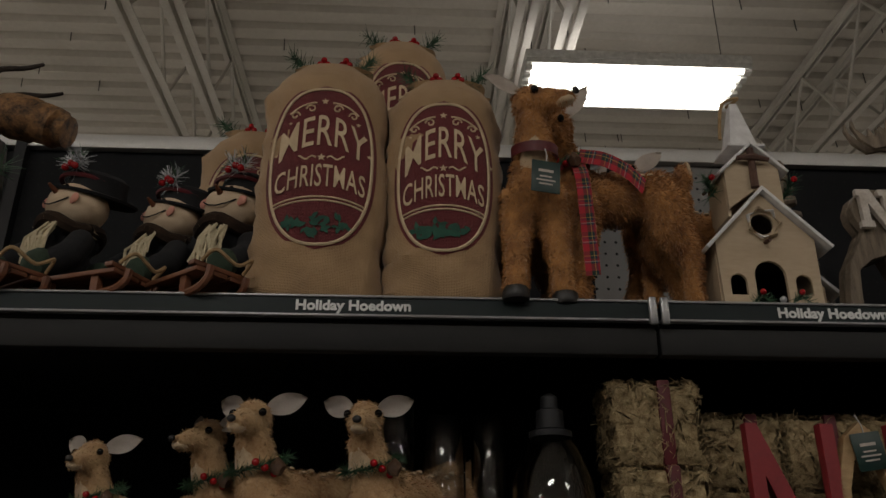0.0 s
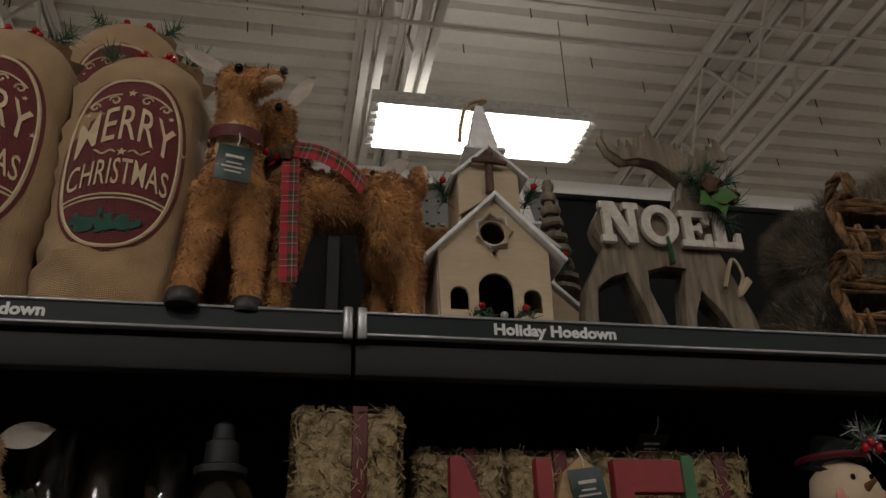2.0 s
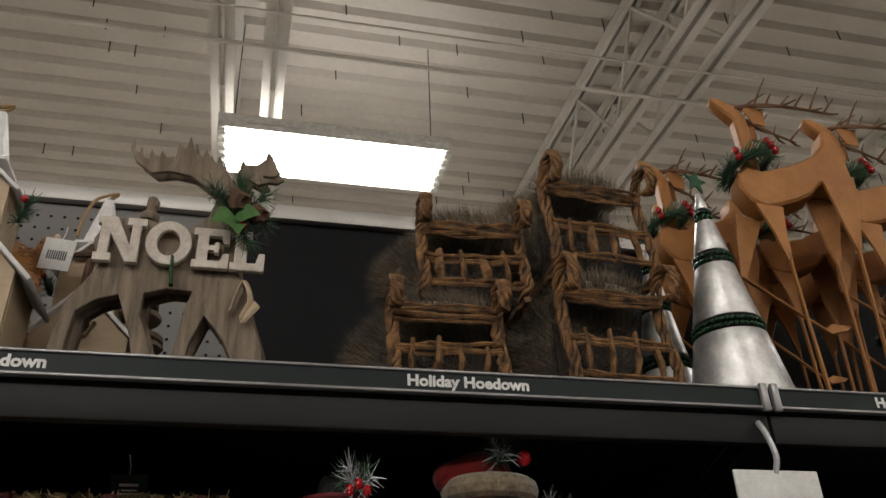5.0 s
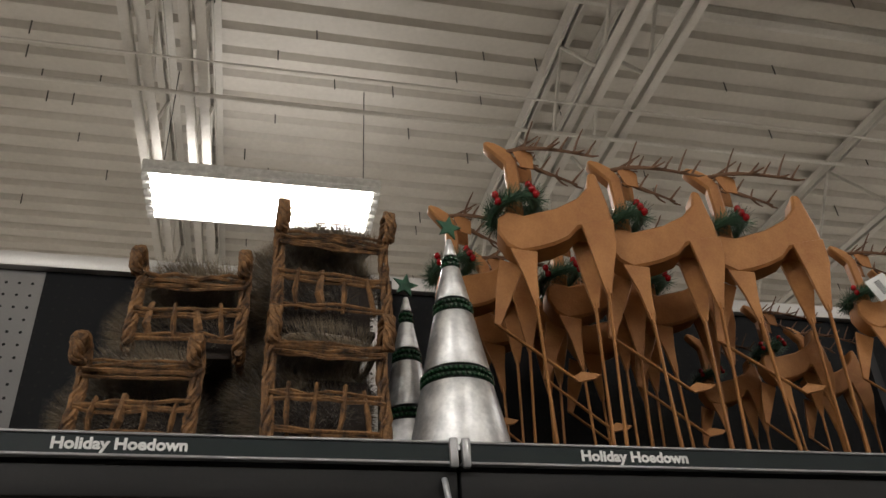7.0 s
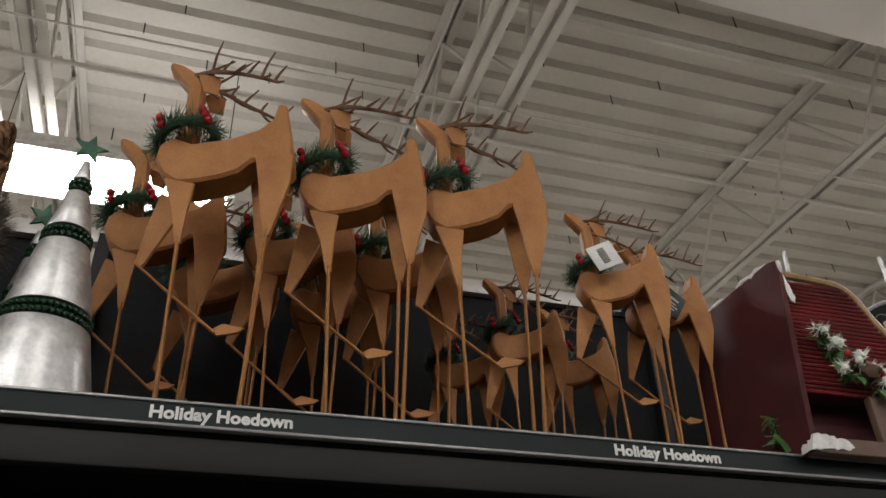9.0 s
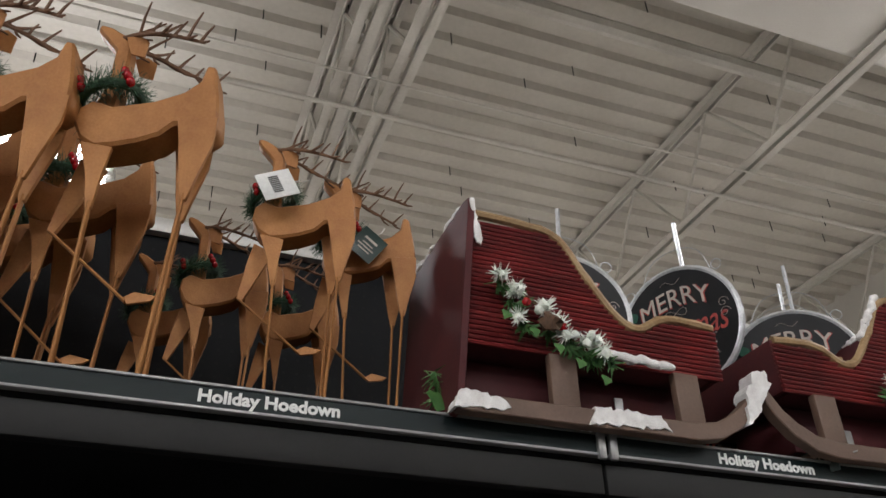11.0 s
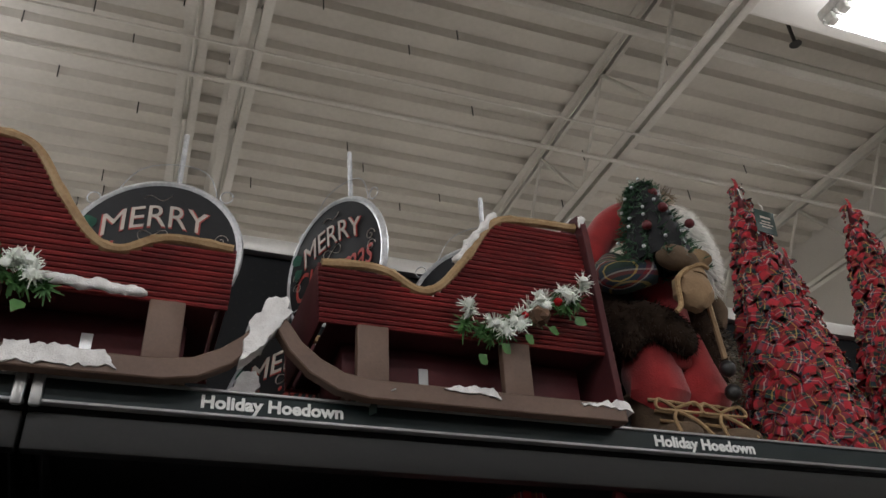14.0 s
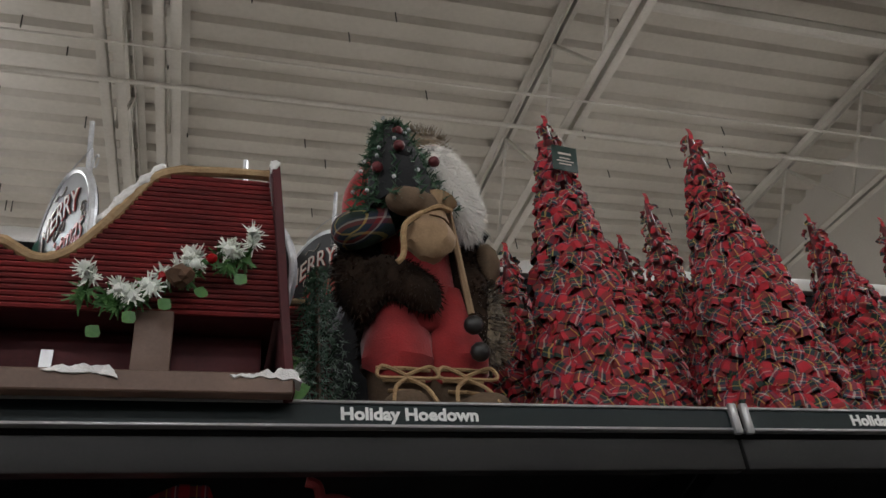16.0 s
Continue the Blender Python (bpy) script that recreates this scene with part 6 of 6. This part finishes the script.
# ---- soft snowmen and their sleds on the top shelf ----
def snowman(m, label, brim=0.066, group="soft snowmen"):
    P = []
    P.append((melted(ball((0, 0, 0.075), (0.06, 0.05, 0.075), ball((0, 0, 0.15), (0.05, 0.045, 0.03))), 0.006), M["felt_black"]))
    head = ball((0, -0.012, 0.2), (0.055, 0.044, 0.042), None, 3, 0.06)
    P.append((head, M["skin"]))
    for s in (-1, 1):
        P.append((ball((s * 0.034, -0.043, 0.198), (0.012, 0.004, 0.01)), M["blush"]))
        P.append((ball((s * 0.016, -0.051, 0.218), 0.0035), M["eye"]))
        P.append((melted(tube([(s * 0.05, -0.01, 0.14), (s * 0.075, -0.035, 0.1), (s * 0.06, -0.06, 0.07)], [0.022, 0.022, 0.02], 10), 0.006), M["felt_black"]))
        P.append((ball((s * 0.058, -0.066, 0.07), (0.026, 0.02, 0.026), None, 2, 0.15), M["felt_green"]))
    P.append((tube([(-0.032, -0.05, 0.196), (-0.018, -0.055, 0.187), (0, -0.057, 0.183), (0.018, -0.055, 0.187), (0.032, -0.05, 0.196)], 0.0012, 5), M["hole"]))
    P.append((tube([(0, -0.052, 0.206), (0.002, -0.072, 0.212)], [0.0055, 0.002], 8), M["sledwood"]))
    P.append((moved(lathe([(brim, 0.0), (brim + 0.002, 0.004), (brim * 0.72, 0.008), (brim * 0.68, 0.036), (brim * 0.56, 0.042)], 24), pose(0.006, 0.006, 0.226, 12, 9)), M["felt_black"]))
    P.append((tube([(0.05 * math.cos(g), 0.05 * math.sin(g), 0.243) for g in (2 * math.pi * q / 20 for q in range(21))], 0.004, 6), M["red_ribbon"]))
    for q in range(5):
        P.append((needles([(0.02, -0.05, 0.25), (0.02 + 0.02 * math.cos(q), -0.058, 0.262 + 0.008 * math.sin(q * 2))], 34, 0.024, 0.0008), M["pine" if q % 2 else "silver"]))
    for q in range(3):
        P.append((ball((0.008 + 0.012 * q, -0.062, 0.247 + 0.006 * (q % 2)), 0.006), M["berry"]))
    sc = bmesh.new()
    for q in range(26):
        a = rnd.uniform(-1, 1)
        x = 0.018 * a + 0.012
        z = 0.155 - rnd.uniform(0, 0.02)
        tube([(x, -0.05, z), (x * 1.3 + rnd.uniform(-0.006, 0.006), -0.06 - rnd.uniform(0, 0.006), z - 0.025), (x * 1.4 + rnd.uniform(-0.01, 0.01), -0.06, z - rnd.uniform(0.04, 0.065))], 0.0026, 5, sc)
    P.append((sc, M["yarn"]))
    wrap = tube([(0.047 * math.cos(g), -0.006 + 0.042 * math.sin(g), 0.158 + 0.006 * math.sin(3 * g)) for g in (2 * math.pi * q / 24 for q in range(25))], 0.012, 8)
    P.append((fur(wrap, 700, 0.009, (0, 0, -0.3), 0.001), M["yarn"]))
    P.append((wrap, M["brown_fur"]))
    return solid("soft_snowman", P, m, label, "snowman doll", group)


snowman(pose(-0.9, 0.15, SH, -8, 8, -34) @ Matrix.Scale(0.99, 4), "soft snowman in black felt hat and yarn scarf")
snowman(pose(-0.755, 0.16, SH, -10, 8, -38) @ Matrix.Scale(0.93, 4), "soft snowman in black felt hat leaning on a sled")
snowman(pose(-0.645, 0.135, SH, -8, 6, -26) @ Matrix.Scale(0.98, 4), "soft snowman in black felt hat beside a burlap sack")


def sled(m, label):
    t = thing("wooden_sled", m, label, "sled", "small wooden sleds")
    for x in (-0.028, 0.0, 0.028):
        part("deck_board", box(x - 0.012, x + 0.012, -0.075, 0.07, 0.03, 0.037, 0.0015), M["sledwood"], t)
    for s in (-1, 1):
        part("runner", tube(smooth_path([(s * 0.03, 0.075, 0.006), (s * 0.03, -0.05, 0.006), (s * 0.03, -0.085, 0.016), (s * 0.03, -0.092, 0.034)]), 0.0055, 7), M["sledwood"], t)
        for y in (-0.04, 0.04):
            part("strut", box(s * 0.03 - 0.005, s * 0.03 + 0.005, y - 0.006, y + 0.006, 0.008, 0.03), M["sledwood"], t)
    part("cross_bar", box(-0.045, 0.045, -0.075, -0.062, 0.0375, 0.044, 0.001), M["sledwood"], t)
    part("pull_rope", tube(smooth_path([(-0.035, -0.078, 0.044), (-0.03, -0.1, 0.055), (0.0, -0.108, 0.04), (0.03, -0.1, 0.058), (0.035, -0.078, 0.044)]), 0.0028, 6), M["rope"], t, "jute pull rope")


for x, rz in ((-0.93, 55), (-0.79, 68), (-0.655, 50)):
    sled(pose(x, 0.055, SH, 0, 0, rz), "small red-brown wooden sled with a rope pull")


def twig_deer(m):
    t = thing("twig_reindeer", m, "brown twig reindeer with glitter, head and neck showing", "reindeer figure")
    own = tube(smooth_path([(0.0, 0.0, 0.0), (0.0, 0, 0.2), (-0.01, 0, 0.33)]), 0.045, 12)
    part("neck", own, M["dark_vine"], t)
    head = tube(smooth_path([(-0.03, 0, 0.37), (0.03, -0.005, 0.385), (0.085, -0.01, 0.372), (0.125, -0.012, 0.355), (0.14, -0.012, 0.35)]), [0.03] * 6 + [0.04] * 6 + [0.036] * 6 + [0.028] * 6 + [0.02], 12)
    pl = fur(head, 2600, 0.012, (-0.9, 0, 0), 0.0009, 0.2)
    part("head", head, M["vine"], t)
    part("twig_wrap", pl, M["vine"], t, "bristling brown twigs")["kind"] = "stuff"
    for s in (-1, 1):
        part("antler", tube(smooth_path([(-0.01, s * 0.02, 0.41), (0.01, s * 0.035, 0.455), (0.06, s * 0.04, 0.46), (0.09, s * 0.042, 0.468)]), [0.006, 0.005, 0.003], 7), M["dark_vine"], t)
    for q in range(4):
        part("pine_sprig", needles([(0.03, -0.05, 0.24), (0.03 + 0.05 * math.cos(q * 1.6), -0.07, 0.25 + 0.05 * math.sin(q * 1.6))], 60, 0.035, 0.0009), M["silver" if q % 2 else "pine"], t)


twig_deer(pose(-1.04, 0.15, SH) @ Matrix.Diagonal((1, 1, 0.94, 1)))

# ---- goods on the shelf below ----
LOW = 1.494
for x, y, rz, turn, s in ((-0.735, 0.10, 40, 40, 0.78), (-0.605, 0.2, 36, 20, 0.93), (-0.525, 0.1, 44, 32, 0.95), (-0.375, 0.1, 46, 38, 0.95)):
    fawn(pose(x, y, LOW, 0, 0, rz) @ Matrix.Scale(s, 4), "small honey-brown fawn figure with a green garland collar", M["small_fur"], "small fawns", turn, 0, False, 12000, 0.006, True, "fawn_figurine", 0.9, perk=24)


def hurricane(x, y, h=0.34, r=0.032):
    t = thing("glass_hurricane", pose(x, y, LOW), "tall clear glass cylinder vase", "vase", "glass cylinders")
    own = bmesh.new()
    prof = [(r * 0.9, 0.0), (r, 0.006), (r, h - 0.002), (r - 0.0012, h), (r - 0.0024, h - 0.002), (r - 0.0024, 0.012), (0.004, 0.01)]
    ob = part("cylinder", lathe(prof, 28, own), M["glass"], t)


hurricane(-0.356, 0.20, 0.345)
hurricane(-0.285, 0.17, 0.31)
hurricane(-0.215, 0.2, 0.32, 0.028)


def glass_dome(x, y):
    t = thing("glass_lantern", pose(x, y, LOW), "glass dome lantern with a silver cap and scene inside", "lantern")
    part("base", lathe([(0.06, 0), (0.062, 0.01), (0.058, 0.045), (0.045, 0.055)], 28), M["silver"], t)
    dome = [(0.05, 0.056), (0.058, 0.09), (0.06, 0.15), (0.054, 0.21), (0.036, 0.255), (0.024, 0.27)]
    part("dome", lathe(dome + [(r - 0.002, z) for r, z in dome[::-1]], 32), M["glass"], t)
    part("cap", lathe([(0.03, 0.268), (0.03, 0.276), (0.02, 0.28), (0.019, 0.305), (0.013, 0.308), (0.012, 0.325), (0.004, 0.33)], 24), M["black_metal"], t)
    P = [(tube([(0, 0, 0.056), (0, 0, 0.1), (0, 0, 0.14)], [0.022, 0.02, 0.012], 12), M["santa_red"]), (ball((0, -0.004, 0.158), 0.013), M["skin"]), (ball((0, -0.01, 0.15), (0.013, 0.009, 0.014)), M["beard"]),
         (lathe([(0.014, 0.164), (0.002, 0.19)], 12), M["santa_red"]), (lathe([(0.023, 0.056), (0.024, 0.066)], 14), M["beard"]), (tube([(0.0, 0, 0.13), (0.025, -0.012, 0.135)], 0.006, 7), M["santa_red"])]
    fig = solid("inner_figure", P, pose(-0.016, -0.004, 0), "", "")
    fig.parent = t
    part("inner_tree", lathe([(0.02, 0.056), (0.016, 0.09), (0.018, 0.09), (0.01, 0.125), (0.012, 0.125), (0.002, 0.165)], 12, c=(0.026, 0.008, 0)), M["pine"], t)


glass_dome(-0.142, 0.085)


def bale(m, label, w=0.115, h=0.112, d=0.09):
    t = thing("straw_bale", m, label, "straw bale", "straw bales")
    core = box(-w / 2, w / 2, -d / 2, d / 2, 0, h, 0.012)
    own = bmesh.new()
    for q in range(3000):
        f = rnd.choice(core.faces[:])
        c = f.calc_center_median() if f.calc_area() < 1e-4 else Vector((rnd.uniform(-w / 2, w / 2), rnd.uniform(-d / 2, d / 2), rnd.uniform(0, h)))
        n_ = f.normal
        for ax, lim in ((0, w / 2), (1, d / 2)):
            if abs(n_[ax]) > 0.8:
                c[ax] = math.copysign(lim, n_[ax])
        if abs(n_.z) > 0.8:
            c.z = h if n_.z > 0 else 0.0
        c = c + n_ * rnd.uniform(0, 0.004)
        tn = n_.cross(Vector((rnd.uniform(-1, 1), rnd.uniform(-1, 1), rnd.uniform(-1, 1)))).normalized()
        L = rnd.uniform(0.006, 0.015)
        p = [c - tn * L, c + n_ * rnd.uniform(0.001, 0.006), c + tn * L]
        for e in p:
            e.z = max(e.z, 0.0008)
        sd = tn.cross(n_).normalized() * 0.0005
        own.faces.new([own.verts.new(e - sd) for e in p] + [own.verts.new(e + sd) for e in p[::-1]])
    part("bale", core, M["straw"], t)
    part("loose_straw", own, M["straw"], t)["kind"] = "stuff"
    part("ribbon", box(0.004, 0.022, -d / 2 - 0.0045, d / 2 + 0.0045, -0.0, h + 0.0045, 0.002), M["red_ribbon"], t, "wine red ribbon band")


bale(pose(0.002, 0.10, LOW), "small straw bale tied with red ribbon, under others", 0.118, 0.11)
bale(pose(0.002, 0.10, LOW + 0.114), "small straw bale tied with red ribbon", 0.116, 0.11)
bale(pose(0.0, 0.102, LOW + 0.228), "small straw bale tied with red ribbon on a stack", 0.118, 0.112)
for i, x in enumerate((0.145, 0.262, 0.38, 0.483)):
    for q in range(3):
        bale(pose(x, 0.16 + 0.004 * q, LOW + 0.104 * q, 0, 0, 0), "small straw bale tied with red ribbon in a stacked row", 0.108 if i < 3 else 0.095, 0.1)


def big_letter(ch, x, w, h, material, words):
    own = lettering(ch, 0.3, 0.008, 1, 0.001)
    xs, zs = [v.co.x for v in own.verts], [v.co.z for v in own.verts]
    k = Matrix.Diagonal((w / (max(xs) - min(xs)), 1, h / (max(zs) - min(zs)), 1))
    moved(own, k @ Matrix.Translation((-(max(xs) + min(xs)) / 2, 0, -min(zs))))
    ob = part("letter", own, material, smooth=False)
    ob.matrix_basis = pose(x, 0.055, LOW)
    tagged(ob, words, "letter", "standing letters")


big_letter("N", 0.178, 0.122, 0.285, M["red_paint"], "matt red wooden standing letter N")
big_letter("O", 0.276, 0.09, 0.288, M["lightwood"], "light oak wooden standing letter O")
big_letter("E", 0.36, 0.088, 0.285, M["red_paint"], "matt red wooden standing letter E")
big_letter("L", 0.434, 0.06, 0.29, M["green_paint"], "matt green wooden standing letter L")
hang_tag(pose(0.276, 0.04, LOW + 0.272, 0, -8, 0))
hang_tag(pose(0.41, 0.12, LOW + 0.335, 60, 0, 0))

snowman(pose(0.655, 0.11, LOW, 0, 0, 4) @ Matrix.Diagonal((0.88, 0.95, 1.24, 1)), "soft snowman with rosy cheeks and frosted sprig", 0.05, "soft figures below")


def bearded(m):
    P = [(melted(ball((0, 0, 0.08), (0.075, 0.055, 0.09)), 0.007), M["santa_red"]), (ball((0, -0.01, 0.225), (0.05, 0.042, 0.045), None, 3), M["skin"])]
    for s in (-1, 1):
        P.append((ball((s * 0.025, -0.046, 0.226), (0.013, 0.007, 0.011)), M["blush"]))
        P.append((ball((s * 0.013, -0.05, 0.24), 0.0035), M["eye"]))
    be = bmesh.new()
    for q in range(46):
        a = -1.2 + 2.4 * (q + 0.5) / 46
        x0, z0 = 0.055 * math.sin(a), 0.2 + 0.03 * abs(a) ** 1.4
        tube(smooth_path([(x0, -0.045, z0), (x0 * 1.35 + rnd.uniform(-0.008, 0.008), -0.062, z0 - 0.045), (x0 * 1.5 + rnd.uniform(-0.01, 0.01), -0.062, z0 - 0.1 + 0.03 * abs(a))], 4), 0.0075, 6, be)
    P.append((be, M["yarn"]))
    P.append((ball((0, -0.058, 0.222), (0.009, 0.008, 0.008)), M["blush"]))
    brim = tube([(0.052 * math.cos(g), -0.008 + 0.046 * math.sin(g), 0.258) for g in (2 * math.pi * q / 22 for q in range(23))], 0.012, 9)
    P.append((fur(brim, 1500, 0.012, (0, 0, 0.1), 0.001), M["sled_fur"]))
    P.append((brim, M["sled_fur"]))
    P.append((melted(ball((-0.01, 0.0, 0.278), (0.046, 0.042, 0.024), ball((-0.045, 0.0, 0.272), (0.03, 0.03, 0.02))), 0.007), M["santa_red"]))
    for q in range(5):
        P.append((needles([(0.0, -0.045, 0.28), (0.02 * math.cos(q * 1.3), -0.06, 0.3)], 36, 0.022, 0.0008), M["silver" if q % 2 else "pine"]))
    P.append((ball((0.03, -0.055, 0.285), 0.009), M["berry"]))
    return solid("bearded_plush", P, m, "soft bearded figure in red hat with yarn beard", "plush", "soft figures below")


bearded(pose(0.85, 0.105, LOW, 0, 0, 6) @ Matrix.Diagonal((1.0, 1, 1.23, 1)))
snowman(pose(0.94, 0.17, LOW, 0, 0, -10) @ Matrix.Diagonal((0.85, 0.9, 1.14, 1)), "soft snowman set back beside a bearded figure", 0.05, "soft figures below")

# tin cut-outs low on the third bay
t = thing("tin_ornament", pose(3.165, 0.07, LOW), "faded red tin bauble outline with a hanging loop", "ornament", "tin cut-outs")
part("ring", plate(oval(0, 0.27, 0.062, 0.092, 40), -0.004, 0.004, [oval(0, 0.27, 0.05, 0.078, 40)], 0.001), M["pink_tin"], t)
part("bar", plate([(-0.006, 0.192), (0.006, 0.192), (0.008, 0.348), (-0.008, 0.348)], -0.003, 0.003), M["pink_tin"], t)
part("loop", tube(smooth_path([(-0.012, 0, 0.358), (-0.016, 0, 0.372), (-0.028, 0, 0.376)]), 0.006, 8), M["pink_tin"], t)
part("foot", box(-0.045, 0.045, -0.02, 0.02, 0.0, 0.18, 0.003), M["pink_tin"], t)
t = thing("tin_cardinal", pose(2.945, 0.07, LOW), "faded red tartan tin bird cut-out", "ornament", "tin cut-outs")
own = plate([(-0.12, 0.0), (-0.09, 0.0), (0.04, 0.0), (0.07, 0.12), (0.075, 0.26), (0.095, 0.36), (0.09, 0.372), (0.06, 0.374), (0.02, 0.356), (-0.01, 0.338), (-0.05, 0.35), (-0.1, 0.34), (-0.13, 0.3), (-0.135, 0.1)], -0.004, 0.004, (), 0.001)
lay = own.loops.layers.uv.verify()
for f in own.faces:
    for lo in f.loops:
        lo[lay].uv = (lo.vert.co.x / 0.03, lo.vert.co.z / 0.03)
part("silhouette", own, M["plaid"], t)

# small card holder clipped under the lip
t = thing("card_holder", pose(S - 0.02, -0.004, 1.818), "white price card in a wire clip below the shelf", "card", "")
part("clip", tube(smooth_path([(0, 0.012, 0.07), (0, 0.0, 0.05), (0.004, -0.004, 0.02), (0, 0, 0.0)]), 0.004, 7), M["silver"], t, "bent steel clip")
part("card", box(-0.06, 0.06, -0.002, 0.002, -0.07, 0.004, 0.0015), M["tag_white"], t)

# ---- screws and sprinklers under the deck ----
bm = bmesh.new()
for q in range(150):
    x, y = rnd.uniform(-5, 7), 0.9 + PITCH * rnd.randrange(0, 22) + 0.14
    tube([(x, y, DECK + 0.05), (x + 0.004, y, DECK - rnd.uniform(0.025, 0.06))], 0.004, 5, bm)
ob = tagged(part("deck_screw", bm, M["dark_gap"]), "dark screws poking through the roof deck", "screw", kind="stuff")
for x, y in ((5.58, 1.43), (-2.2, 1.64)):
    t = thing("sprinkler_head", pose(x, y, 4.9), "dark bronze fire sprinkler under its pipe", "sprinkler", "sprinklers")
    part("drop", tube([(0, 0, 0.235), (0, 0, -0.06)], 0.01, 8), M["dark_gap"], t)
    part("deflector", lathe([(0.03, -0.072), (0.034, -0.068), (0.012, -0.06)], 14), M["dark_gap"], t)
